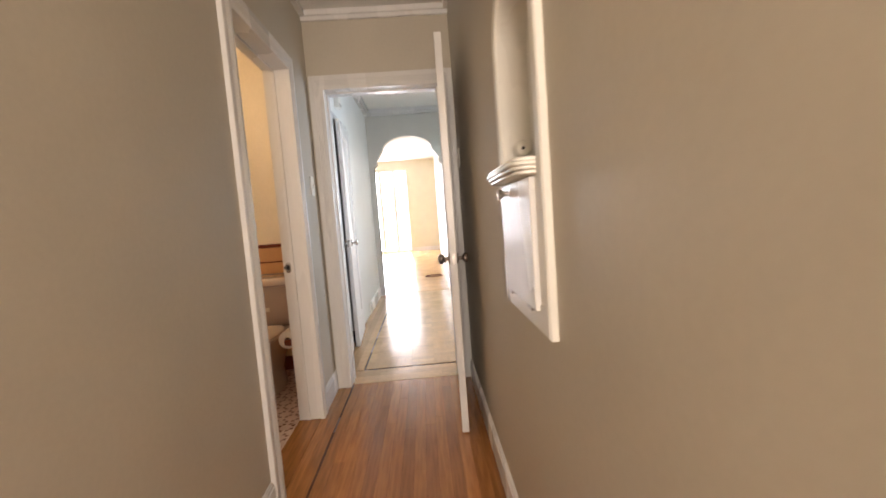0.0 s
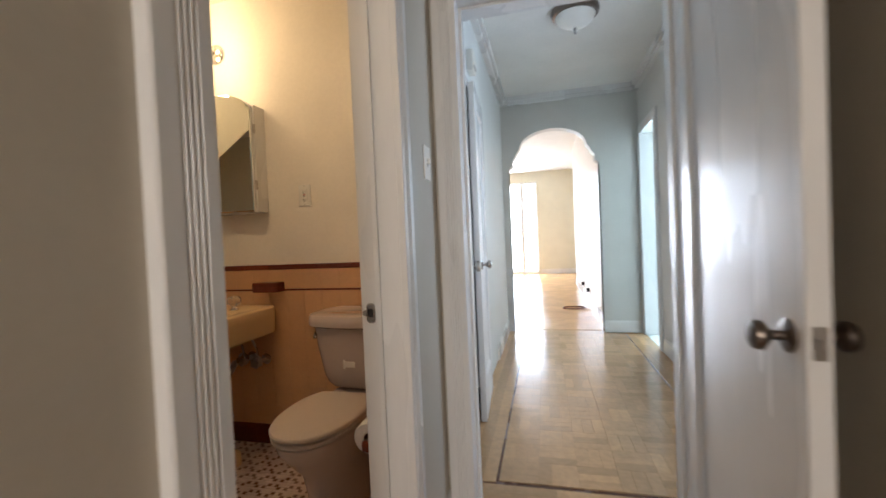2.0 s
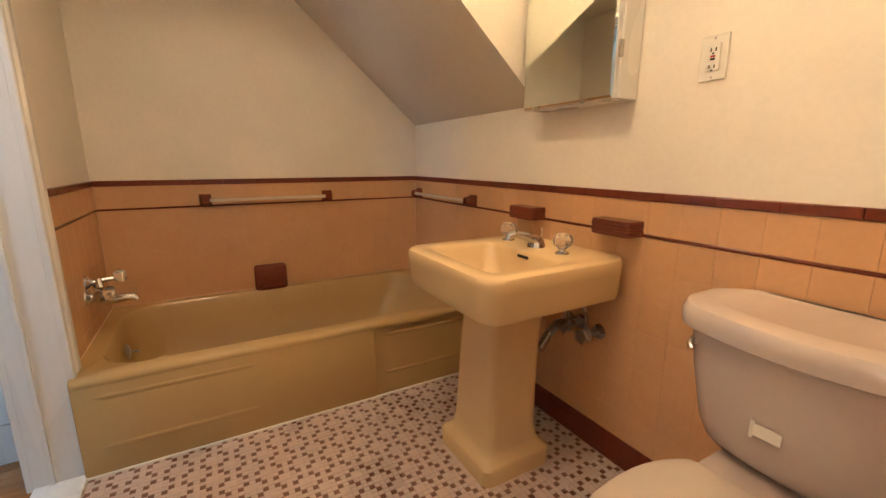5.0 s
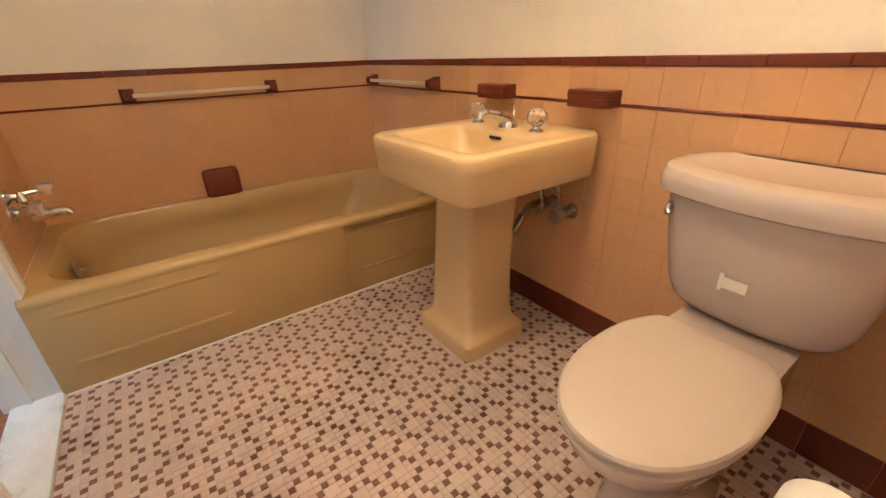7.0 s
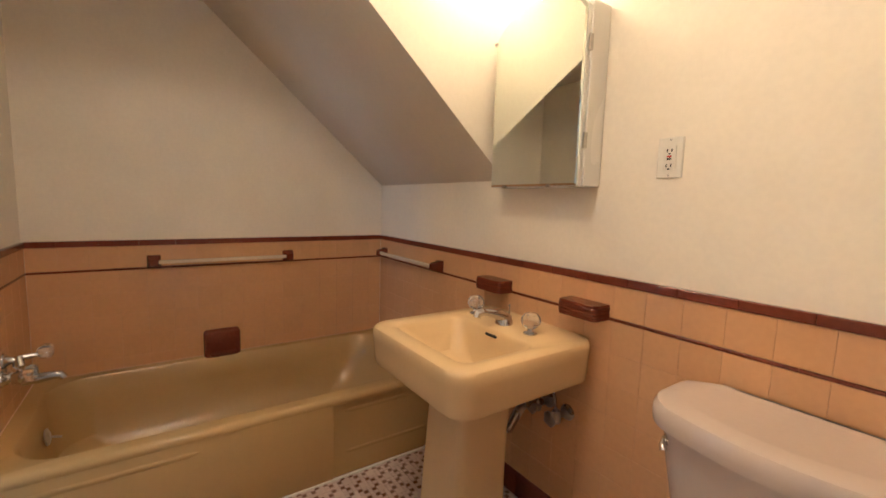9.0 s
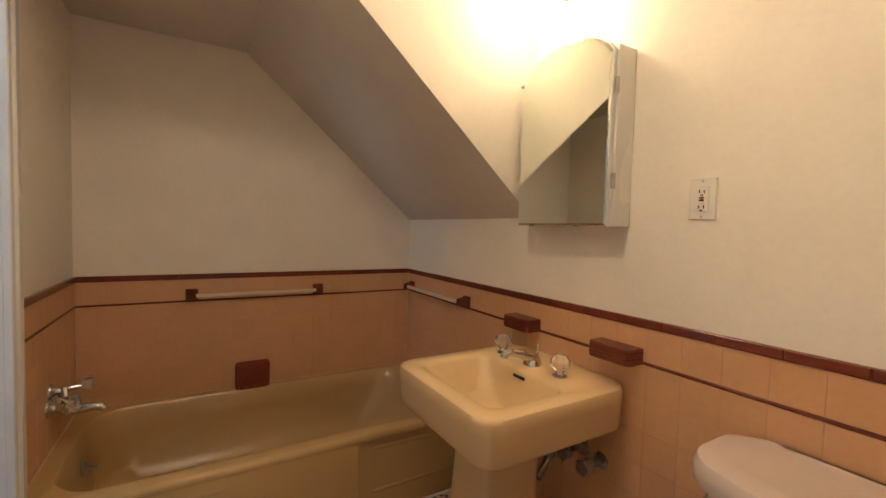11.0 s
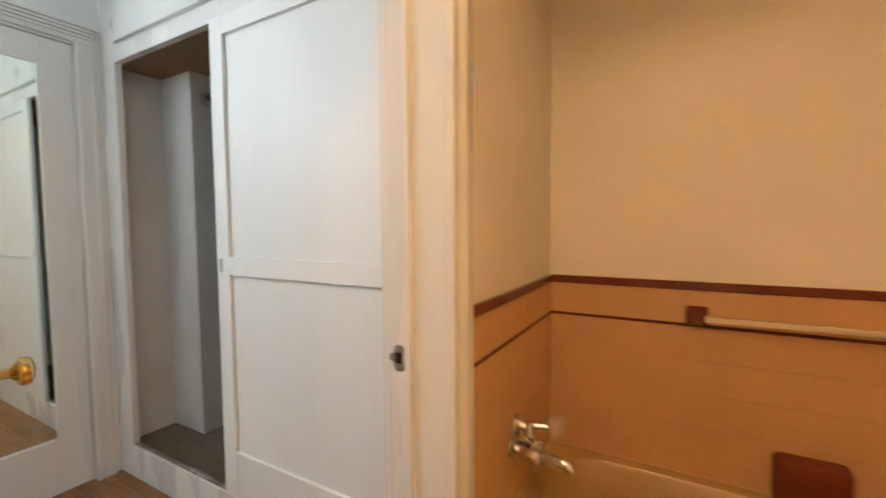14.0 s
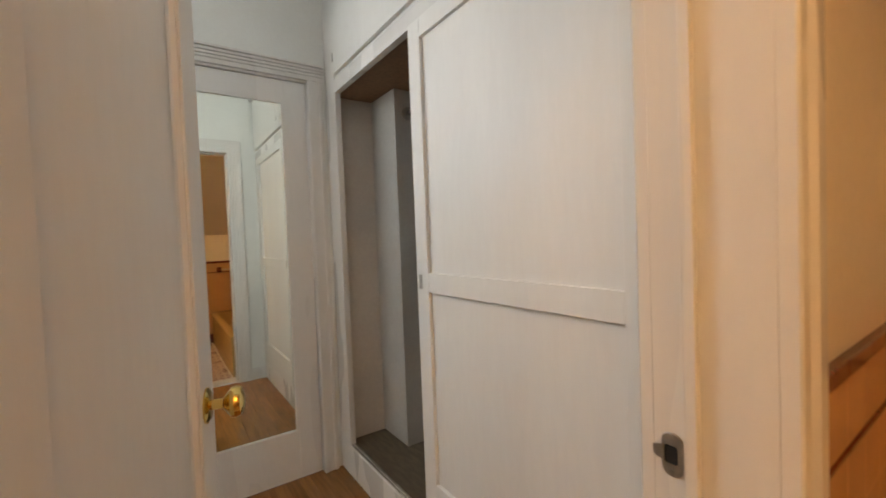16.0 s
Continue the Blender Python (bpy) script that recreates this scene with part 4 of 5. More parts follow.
def tub_soap_dish():
    d = base("tub_soap_dish", pose(W, 2.75, 0.44), "oxblood ceramic soap dish set into the tile above the bathtub", "soap dish")
    bm = bmesh.new()
    loft(bm, [[Vector((c, p.x, p.y)) for p in rrect(-a, a, -b, b, 0.02, 0, 4)] for a, b, c in ((0.088, 0.078, -0.004), (0.088, 0.078, 0.030), (0.082, 0.072, 0.046), (0.070, 0.060, 0.051))])
    part("frame", bm, TILE_BROWN, d, "", True)
    bm = bmesh.new()
    loft(bm, [[Vector((p.x, p.y, z)) for p in rrect(0.0, 0.065 - i, -0.072 + i, 0.072 - i, 0.03, 0, 4)] for z, i in ((-0.070, 0.02), (-0.045, 0.0), (-0.030, 0.002), (-0.036, 0.012))])
    part("tray", bm, TILE_BROWN, d, "", True)


tub_soap_dish()


def paper_roll(name, m, r, label):
    d = base(name, m, label, "toilet paper")
    bm = bmesh.new()
    lathe(bm, [(0.019, 0.0), (r - 0.003, 0.0), (r, 0.004), (r, 0.096), (r - 0.003, 0.10), (0.019, 0.10), (0.019, 0.0)], None, 28, False, False)
    part("roll", bm, PAPER, d, "", True)
    bm = bmesh.new()
    lathe(bm, [(0.0188, 0.003), (0.0188, 0.097), (0.0175, 0.097), (0.0175, 0.003), (0.0188, 0.003)], None, 20, False, False)
    part("core", bm, CLOSET_TOP, d, "brown cardboard core", True)
    return d


def niche():
    """The telephone niche: frame, recess, scalloped shelf, and the small door below it."""
    y0, y1, z0, spring = 1.283, 1.645, 0.935, 1.60
    d = base("telephone_niche", pose(HE, (y0 + y1) / 2, z0), "white painted arched wall niche with a moulded telephone shelf", "niche")
    o = d.matrix_world.translation

    def L(lo, hi):
        return (tuple(Vector(lo) - o), tuple(Vector(hi) - o))

    def outline(x, side, low, rise):
        """Closed outline of the arched opening, grown by side, from low up to the spring and over the arch."""
        mid, half = (y0 + y1) / 2, (y1 - y0) / 2 + side
        pts = [(mid - half, low)] + [(mid - half * math.cos(math.pi * k / 20), spring + rise * math.sin(math.pi * k / 20)) for k in range(21)] + [(mid + half, low)]
        return [Vector((x, y, z)) - o for y, z in pts]
    bm = bmesh.new()
    loft(bm, [outline(HE - 0.002, 0, z0, 0.13), outline(HE + 0.075, -0.004, z0, 0.13), outline(HE + 0.085, -0.016, z0, 0.12)], False, True)
    part("recess", bm, CREAM_GLOSS, d)
    bm = bmesh.new()
    rings = [outline(HE + 0.002, 0.042, 0.868, 0.180), outline(HE - 0.014, 0.042, 0.868, 0.180), outline(HE - 0.018, 0.038, 0.872, 0.176), outline(HE - 0.018, 0.006, 0.931, 0.136), outline(HE - 0.012, 0.0, z0, 0.13), outline(HE + 0.002, 0.0, z0, 0.13)]
    loft(bm, rings, False, False)
    part("frame", bm, CREAM_GLOSS, d)
    part("back_board", boxes(L((HE - 0.015, y0 - 0.002, 0.88), (HE - 0.002, y1 + 0.002, 1.225))), CREAM_GLOSS, d)
    part("small_door", boxes(L((HE - 0.028, y0 + 0.022, 0.918), (HE - 0.012, y1 - 0.026, 1.211)), bevel=0.003), GLOSS, d, "plain white flap door")
    bm = bmesh.new()
    lathe(bm, [(0.007, 0), (0.006, 0.012), (0.013, 0.020), (0.014, 0.027), (0.006, 0.030)], axis(*(Vector((HE - 0.028, 1.52, 1.186)) - o), (-1, 0, 0)))
    part("flap_knob", bm, DULL, d, "small dark metal knob", True)
    for hy in (1.36, 1.57):
        part("hinge", boxes(L((HE - 0.029, hy - 0.02, 0.911), (HE - 0.013, hy + 0.02, 0.920)), bevel=0.002), DULL, d)
    bm = bmesh.new()
    for k, (z, inset) in enumerate(((1.214, 0.010), (1.223, 0.004), (1.232, 0.0), (1.241, 0.004))):
        ring = lambda zz, i: [Vector((p.x, p.y, zz)) - o for p in rrect(HE - 0.068 + i, HE + 0.072, y0 - 0.008 + i, y1 - 0.004 - i, 0.03, 0, 5)]
        loft(bm, [ring(z, inset + 0.004), ring(z + 0.003, inset), ring(z + 0.008, inset), ring(z + 0.011, inset + 0.004)])
    part("shelf", bm, CREAM_GLOSS, d, "reeded white shelf", True)
    j = base("telephone_jack", pose(HE + 0.042, 1.640, 1.316, 0, 0, 90) @ Matrix.Scale(0.75, 4), "round painted telephone jack in the niche", "telephone jack")
    bm = bmesh.new()
    lathe(bm, [(0.034, 0), (0.034, 0.014), (0.028, 0.02), (0.026, 0.032), (0.018, 0.036)], axis(0, 0, 0, (-1, 0, 0)))
    part("cover", bm, CREAM_GLOSS, j, "", True)
    bm = bmesh.new()
    lathe(bm, [(0.006, 0.0355), (0.006, 0.0365)], axis(0, 0, 0, (-1, 0, 0)), 10)
    part("hole", bm, DARK, j, "dark cable hole")


niche()


def switch(x, y, z, out):
    d = base("light_switch", pose(x, y, z), "ivory toggle light switch on the wall", "light switch")
    s = 1 if out > 0 else -1
    part("cover_plate", boxes(((min(0, s * 0.006), -0.036, -0.06), (max(0, s * 0.006), 0.036, 0.06)), bevel=0.002), PLASTIC, d)
    part("toggle", boxes(((min(0, s * 0.017), -0.005, -0.004), (max(0, s * 0.017), 0.005, 0.016)), bevel=0.002), PLASTIC, d)
    part("toggle_slot", boxes(((min(0, s * 0.0068), -0.007, -0.014), (max(0, s * 0.0068), 0.007, 0.014))), DULL, d)
    return d


switch(HW, 3.115, 1.385, 1)
switch(HE, 3.12, 1.50, -1)
stop = base("door_stop_mark", pose(HE, 2.46, 0.93), "small painted wall bumper behind the hall door", "door stop")
bm = bmesh.new()
lathe(bm, [(0.022, 0), (0.022, 0.002), (0.018, 0.003)], axis(0, 0, 0, (-1, 0, 0)))
part("bumper", bm, WALL_HALL, stop, "", True)


def paper_holder():
    d = base("toilet_paper_holder", pose(E, 3.05, 0.43), "white toilet paper on a recessed wall holder beside the toilet", "toilet paper holder")
    for y in (-0.085, 0.085):
        bm = bmesh.new()
        bracket_block(bm, 0, y, 0, (-1, 0, 0), 0.05, 0.06, 0.10)
        part("post", bm, TILE_BROWN, d, "oxblood glazed ceramic post", True)
    return d


paper_holder()
paper_roll("toilet_roll", pose(E - 0.095, 3.10, 0.435, 90, 0, 0), 0.056, "white toilet paper roll on the wall holder")


# ---- dressing room ----
bm = bmesh.new()
for lo, hi in (((CX - 0.03, DW, 0), (CX, 0.15, 2.51)), ((CX - 0.03, 0.15, 0), (CX, 1.857, 0.155)), ((CX - 0.03, 0.15, 1.95), (CX, 1.857, 2.015)), ((CX - 0.03, 1.83, 0.155), (CX, 1.857, 1.95))):
    box(bm, lo, hi, 0.002)
structure("closet_frame", bm, GLOSS, "white painted closet surround")
structure("closet_side_wall", boxes(((CX - 0.76, DW, 0.15), (CX - 0.03, 0.072, 1.96))), CLOSET_IN)
structure("closet_pier", boxes(((CX - 0.76, 0.072, 0.15), (-2.925, 0.33, 1.96))), CLOSET_IN, "plastered pier inside the closet")
structure("closet_side_wall", boxes(((CX - 0.76, 1.80, 0.15), (CX - 0.03, 1.857, 1.96))), CLOSET_IN)
structure("closet_floor", boxes(((CX - 0.76, DW, 0.10), (CX - 0.03, 1.857, 0.150))), CLOSET_FLOOR)
structure("closet_top", boxes(((CX - 0.76, DW, 1.955), (CX - 0.03, 1.857, 1.975))), CLOSET_TOP)
structure("closet_track", boxes(((CX - 0.012, 0.15, 0.155), (CX - 0.008, 1.83, 0.164)), ((CX - 0.026, 0.15, 0.155), (CX - 0.022, 1.83, 0.164))), DULL)
structure("dressing_crown", boxes(((CX, DW, 2.47), (CX + 0.03, 1.857, 2.51)), ((CX, DW, 2.47), (-0.8, DW + 0.03, 2.509))), GLOSS)


d = base("closet_rod", pose(-3.0, 0.33, 1.84), "dark metal closet rod on a round socket", "closet rod")
bm = bmesh.new()
tube(bm, [(0, 0, 0), (0, 1.47, 0)], 0.014)
part("rod", bm, BRONZE, d, "", True)
bm = bmesh.new()
lathe(bm, [(0.034, 0.0), (0.032, 0.010), (0.022, 0.016)], axis(0, 0, 0, (0, 1, 0)))
part("socket", bm, DULL, d, "", True)


def closet_slider(x, y0, y1, z0, z1):
    d = base("sliding_closet_door", pose(x, (y0 + y1) / 2, z0), "white sliding closet door with a flat middle rail", "closet door")
    o = d.matrix_world.translation

    def L(lo, hi):
        return (tuple(Vector(lo) - o), tuple(Vector(hi) - o))
    part("door_panel", boxes(L((x - 0.019, y0 + 0.01, z0 + 0.01), (x - 0.013, y1 - 0.01, z1 - 0.01))), SATIN, d)
    for lo, hi in (((x - 0.02, y0, z0), (x, y0 + 0.072, z1)), ((x - 0.02, y1 - 0.10, z0), (x, y1, z1))):
        part("stile", boxes(L(lo, hi), bevel=0.0015), SATIN, d)
    for za, zb in ((z0, 0.345), (1.02, 1.088), (1.888, z1)):
        part("rail", boxes(L((x - 0.0195, y0 + 0.072, za), (x - 0.0004, y1 - 0.10, zb)), bevel=0.0012), SATIN, d)
    part("finger_pull", boxes(L((x - 0.004, y0 + 0.014, 1.03), (x + 0.001, y0 + 0.034, 1.08)), bevel=0.0008), DULL, d, "recessed metal finger pull")


closet_slider(CX + 0.010, 0.890, 1.785, 0.165, 1.952)
for k, (a, b) in enumerate(((0.175, 0.99), (0.995, 1.81))):
    d = base("upper_cabinet_door", pose(CX, (a + b) / 2, 2.03), "white flat cupboard door above the closet", "cabinet")
    part("door_board", boxes(((-0.004, -(b - a) / 2, 0), (0.014, (b - a) / 2, 0.43)), bevel=0.003), SATIN, d)
    part("small_hinge", boxes(((0.010, -(b - a) / 2 - 0.004, 0.06), (0.017, -(b - a) / 2 + 0.004, 0.10)), bevel=0.001), DULL, d)
structure("closet_upper_box", boxes(((CX - 0.35, 0.15, 2.015), (CX - 0.004, 1.857, 2.51))), SATIN)


def mirrored_door():
    x0, x1 = -2.583, -1.945
    d = base("mirrored_door", pose((x0 + x1) / 2, DW, 0), "white door with a tall mirror panel, closed", "door")
    a = (x1 - x0) / 2
    f = -0.004
    for lo, hi in (((-a, f - 0.036, 0.01), (-a + 0.108, f, 2.015)), ((a - 0.108, f - 0.036, 0.01), (a, f, 2.015))):
        part("stile", boxes((lo, hi), bevel=0.0015), GLOSS, d)
    for za, zb in ((0.01, 0.245), (1.915, 2.015)):
        part("rail", boxes(((-a + 0.108, f - 0.036, za), (a - 0.108, f - 0.0005, zb)), bevel=0.0012), GLOSS, d)
    bm = bmesh.new()
    prof = [(0, 0), (0, -0.002), (0.012, -0.010), (0.012, 0)]
    q = a - 0.108
    rings = []
    for sx, sz in ((-1, 0), (1, 0), (1, 1), (-1, 1), (-1, 0)):
        rings.append([Vector((sx * (q - w), f + dd, (1.915 - w) if sz else (0.245 + w))) for w, dd in prof])
    loft(bm, rings, False, False)
    part("mirror_beading", bm, GLOSS, d)
    part("mirror", boxes(((-q + 0.004, f - 0.016, 0.249), (q - 0.004, f - 0.010, 1.911))), MIRROR, d, "tall mirror panel")


mirrored_door()
lining("door_4", "x", -2.59, -1.938, DW - 0.14, DW - 0.001, 2.02, GLOSS)
bm = bmesh.new()
for x0, x1 in ((-2.668, -2.590), (-1.938, -1.860)):
    box(bm, (x0, DW, 0), (x1, DW + 0.016, 2.03), 0.002)
    box(bm, (x0 + 0.012, DW + 0.016, 0), (x0 + 0.022, DW + 0.021, 2.03))
    box(bm, (x1 - 0.016, DW + 0.016, 0), (x1 - 0.004, DW + 0.022, 2.03))
structure("casing_mirrored_door", bm, GLOSS)
bm = bmesh.new()
for k, (z, p) in enumerate(((2.03, 0.018), (2.052, 0.024), (2.066, 0.030), (2.080, 0.036), (2.094, 0.044))):
    box(bm, (-2.672 - 0.0 * k, DW, z), (-1.856, DW + p, z + (0.022 if k == 0 else 0.0125)), 0.002)
structure("door_head_cornice", bm, GLOSS, "reeded cornice over the mirrored door")

# ---- inner hall ----
casing("casing_inner_closet", "y", 3.66, 4.05, BW, 1, 2.05, width=0.055)
lining("door_6", "y", 4.12, 4.72, BW - 0.14, BW, 2.05, GLOSS)
casing("casing_inner_closet", "y", 4.12, 4.72, BW, 1, 2.05, width=0.055)
lining("door_7", "y", 5.92, 6.50, BE, BE + 0.14, 2.15, GLOSS)
casing("casing_side_room", "y", 5.92, 6.49, BE, -1, 2.15, width=0.09)
panel_door("linen_closet_door", pose(BW + 0.0375, 3.665, 0, 0, 0, 90), 0.38, 2.04, "narrow white closet door, shut, with a glass knob", metals=(DULL, None), knob_z=0.95, stile=0.08)
panel_door("hall_closet_door", pose(BW + 0.004, 4.715, 0, 0, 0, -90 + 3.5), 0.585, 2.04, "white closet door standing slightly ajar in the inner hall", metals=(DULL, DULL), knob_z=0.95)
structure("closet_dark_back", boxes(((BW - 0.6, 3.93, 0), (BW - 0.55, 4.9, 2.4)), ((BW - 0.55, 3.86, 0), (BW - 0.14, 3.93, 2.4)), ((BW - 0.55, 4.85, 0), (BW - 0.14, 4.93, 2.4)), ((BW - 0.6, 3.86, 2.4), (BW - 0.14, 4.93, 2.45))), CLOSET_IN)
c = base("door_chime", pose(BW, 4.42, 2.27), "small white box chime high on the wall", "door chime")
part("cover", boxes(((0, -0.06, -0.07), (0.045, 0.06, 0.07)), bevel=0.008), PLASTIC, c)
part("sounder", boxes(((0.045, -0.04, -0.05), (0.049, 0.04, -0.03)), bevel=0.001), DULL, c)
structure("crown_inner_hall", boxes(((BW, AY - 0.07, CE - 0.05), (BE, AY, CE)), ((BW, AY - 0.045, CE - 0.085), (BE, AY, CE - 0.05)), ((BE - 0.07, 3.39, CE - 0.05), (BE, AY - 0.07, CE)), ((BE - 0.045, 3.39, CE - 0.085), (BE, AY - 0.045, CE - 0.05)), ((BW, 3.39, CE - 0.05), (BW + 0.07, AY - 0.07, CE)), ((BW, 3.39, CE - 0.085), (BW + 0.045, AY - 0.045, CE - 0.05))), GLOSS)
d = base("ceiling_light", pose(0.12, 4.85, CE), "unlit flush ceiling light with a frosted dome and finial", "ceiling lamp")
bm = bmesh.new()
lathe(bm, [(0.165, 0.0), (0.17, -0.02), (0.16, -0.045), (0.13, -0.05)])
part("pan", bm, BRONZE, d, "brushed metal pan", True)
bm = bmesh.new()
lathe(bm, [(0.14, -0.045), (0.13, -0.075), (0.095, -0.105), (0.05, -0.125), (0.01, -0.132)])
part("dome", bm, PLASTIC, d, "frosted glass dome", True)
bm = bmesh.new()
lathe(bm, [(0.012, -0.130), (0.016, -0.142), (0.008, -0.155), (0.012, -0.165), (0.003, -0.178)])
part("finial", bm, DULL, d, "", True)

# ---- living room ----
sky_glow = bpy.data.materials.new("bright_outdoors")
sky_glow.use_nodes = True
sky_glow.node_tree.nodes["Principled BSDF"].inputs["Emission Color"].default_value = (0.86, 0.93, 1.0, 1)
sky_glow.node_tree.nodes["Principled BSDF"].inputs["Emission Strength"].default_value = 5.0
structure("backdrop", boxes(((-4.6, FY + 1.2, -0.1), (1.8, FY + 1.25, 4.2))), sky_glow, "overexposed daylight outside the french window").visible_shadow = False
structure("terrace", boxes(((-6, FY + 0.14, -0.2), (6, 40, -0.02))), MARBLE)


def french_window():
    d = base("french_window", pose(-1.21, FY + 0.07, 0.02), "tall white french window with small panes", "window")
    for k in range(4):
        x0 = -0.9 + 0.45 * k
        for a, b in ((x0, x0 + 0.05), (x0 + 0.40, x0 + 0.45)):
            part("stile", boxes(((a, -0.02, 0), (b, 0.02, 2.70))), GLOSS, d)
        for z in (0.0, 0.55, 1.1, 1.65, 2.2, 2.64):
            part("bar", boxes(((x0 + 0.05, -0.016, z), (x0 + 0.40, 0.016, z + (0.06 if z in (0.0, 2.64) else 0.025)))), GLOSS, d)


french_window()
d = base("cable_coil", pose(0.244, 8.13, 0.0), "thin reddish cable lying coiled on the floor", "cable")
bm = bmesh.new()
tube(bm, [(0.17 * math.cos(a / 8 * math.pi) * (1 - a * 0.004), 0.12 * math.sin(a / 8 * math.pi), 0.006 + 0.0006 * a) for a in range(36)], 0.005, 6)
part("cord", bm, TILE_BROWN, d, "", True)
for py in (8.6, 9.5):
    d = base("wall_plug", pose(0.52, py, 0.22), "black plug in a low white wall outlet", "outlet")
    part("cover_plate", boxes(((-0.006, -0.035, -0.055), (0, 0.035, 0.055)), bevel=0.001), PLASTIC, d)
    part("plug", boxes(((-0.05, -0.03, -0.03), (-0.006, 0.03, 0.03)), bevel=0.004), DARK, d, "black plug")

# ---- floor, wall and strip pieces ----
MESHES = {}


def brick(key, size, mat, bevel):
    """A shared mesh for a piece of that size, centred, its front towards -y when upright and +z when flat."""
    k = (key, tuple(round(v, 4) for v in size))
    if k not in MESHES:
        bm = bmesh.new()
        a, b, c = (v / 2 for v in size)
        g = bevel
        rings = [[Vector((x * (a - i), y * (b - i), z)) for x, y in ((-1, -1), (1, -1), (1, 1), (-1, 1))] for z, i in ((-c, 0), (c - g, 0), (c, g))]
        loft(bm, rings, False, True)
        bmesh.ops.recalc_face_normals(bm, faces=bm.faces)
        me = bpy.data.meshes.new(key)
        bm.to_mesh(me)
        bm.free()
        me.materials.append(mat)
        MESHES[k] = me
    return MESHES[k]


def piece(name, size, mat, parent, m, bevel=0.0012):
    ob = new(name, brick(name, size, mat, bevel))
    ob.matrix_world = m
    ob.parent = parent
    ob.matrix_parent_inverse = parent.matrix_world.inverted()
    return ob


FACES = {"N": lambda u, z: Matrix.Translation((u, N + 0.003, z)) @ pose(0, 0, 0, 90, 0, 0),
         "W": lambda u, z: Matrix.Translation((W - 0.003, u, z)) @ pose(0, 0, 0, 90, 0, 90),
         "S": lambda u, z: Matrix.Translation((u, S - 0.003, z)) @ pose(0, 0, 0, 90, 0, 180),
         "E": lambda u, z: Matrix.Translation((E + 0.003, u, z)) @ pose(0, 0, 0, 90, 0, -90)}
BACK = {"N": lambda a, b, z0, z1: ((a, N + 0.0015, z0), (b, N + 0.0085, z1)), "W": lambda a, b, z0, z1: ((W - 0.0085, a, z0), (W - 0.0015, b, z1)),
        "S": lambda a, b, z0, z1: ((a, S - 0.0085, z0), (b, S - 0.0015, z1)), "E": lambda a, b, z0, z1: ((E + 0.0015, a, z0), (E + 0.0085, b, z1))}


def tiled(name, side, a, b, z0, start_left=True):
    """Wainscot from a to b along the wall: brown base, peach tiles, a thin brown line and a brown cap."""
    w = structure(name, boxes(BACK[side](a, b, max(z0, 0.0), 1.0)), GROUT, "peach glazed wall tile with oxblood trim")
    g = 0.0009
    rnd = random.Random(name)

    def course(za, zb, step, key, mat, off=0.0, proud=0.0, bevel=0.0009):
        u = a - off
        while u < b - 1e-4:
            p, q = max(u, a), min(u + step, b)
            if q - p > 0.008:
                m = FACES[side]((p + q) / 2, (za + zb) / 2)
                tip = pose(0, 0, 0, rnd.uniform(-0.02, 0.02), rnd.uniform(-0.02, 0.02), 0)
                piece(key, (q - p - g, zb - za - g, 0.008 + proud), mat, w, m @ Matrix.Translation((0, 0, -0.001 + proud / 2)) @ tip, bevel)
            u += step
    course(0.986, 1.014, 0.152, "cap_tile", TILE_BROWN, 0.05, 0.006, 0.0025)
    course(0.8785, 0.986, 0.108, "wall_tile", TILE)
    course(0.868, 0.8785, 0.152, "liner_tile", TILE_BROWN, 0.07, 0.003, 0.002)
    z = 0.868
    while z > max(z0, 0.112) + 1e-3:
        course(max(z - 0.108, z0, 0.112), z, 0.108, "wall_tile", TILE)
        z -= 0.108
    if z0 <= 0:
        course(0.0, 0.112, 0.152, "base_tile", TILE_BROWN, 0.03, 0.002)
    return w


tiled("tile_wall_north", "N", W, E, 0.0)
tiled("tile_wall_west", "W", S, N, 0.374)
tiled("tile_wall_south", "S", W, -2.555, 0.374)
tiled("tile_wall_south_right", "S", -1.725, E, 0.0)
tiled("tile_wall_east", "E", 2.90, N, 0.0)

# bathroom floor: pairs of small brown squares among blush squares
u = 0.0190
x0, y0 = -2.440, S + 0.010
nx, ny = int((E - x0) / u) + 1, int((N - y0) / u)
floor_tiles = structure("mosaic_floor", boxes(((x0, S, -0.002), (E, N, -0.0008))), GROUT_FLOOR, "small blush and brown ceramic mosaic floor")
taken = {}
dark = []
for i in range(-3, nx + 3):
    for j in range(-3, ny + 3):
        for (ca, cb, pair) in ((0, 0, ((0, 0), (1, 1))), (3, 0, ((0, 1), (1, 0)))):
            if (i - ca) % 6 == 0 and (j - cb) % 6 == 0 or (i - ca - 3) % 6 == 0 and (j - cb - 3) % 6 == 0:
                for di, dj in pair:
                    dark.append((i + di, j + dj))
dark = sorted({c for c in dark if 0 <= c[0] < nx and 0 <= c[1] < ny})
for c in dark:
    taken[c] = 1
light = []
for i in range(nx):
    for j in range(ny):
        if (i, j) in taken:
            continue
        w = h = 1
        if all((i + p, j + q) not in taken and i + p < nx and j + q < ny for p, q in ((1, 0), (0, 1), (1, 1))):
            w = h = 2
        for p in range(w):
            for q in range(h):
                taken[(i + p, j + q)] = 1
        light.append((i, j, w, h))
rnd = random.Random(4)


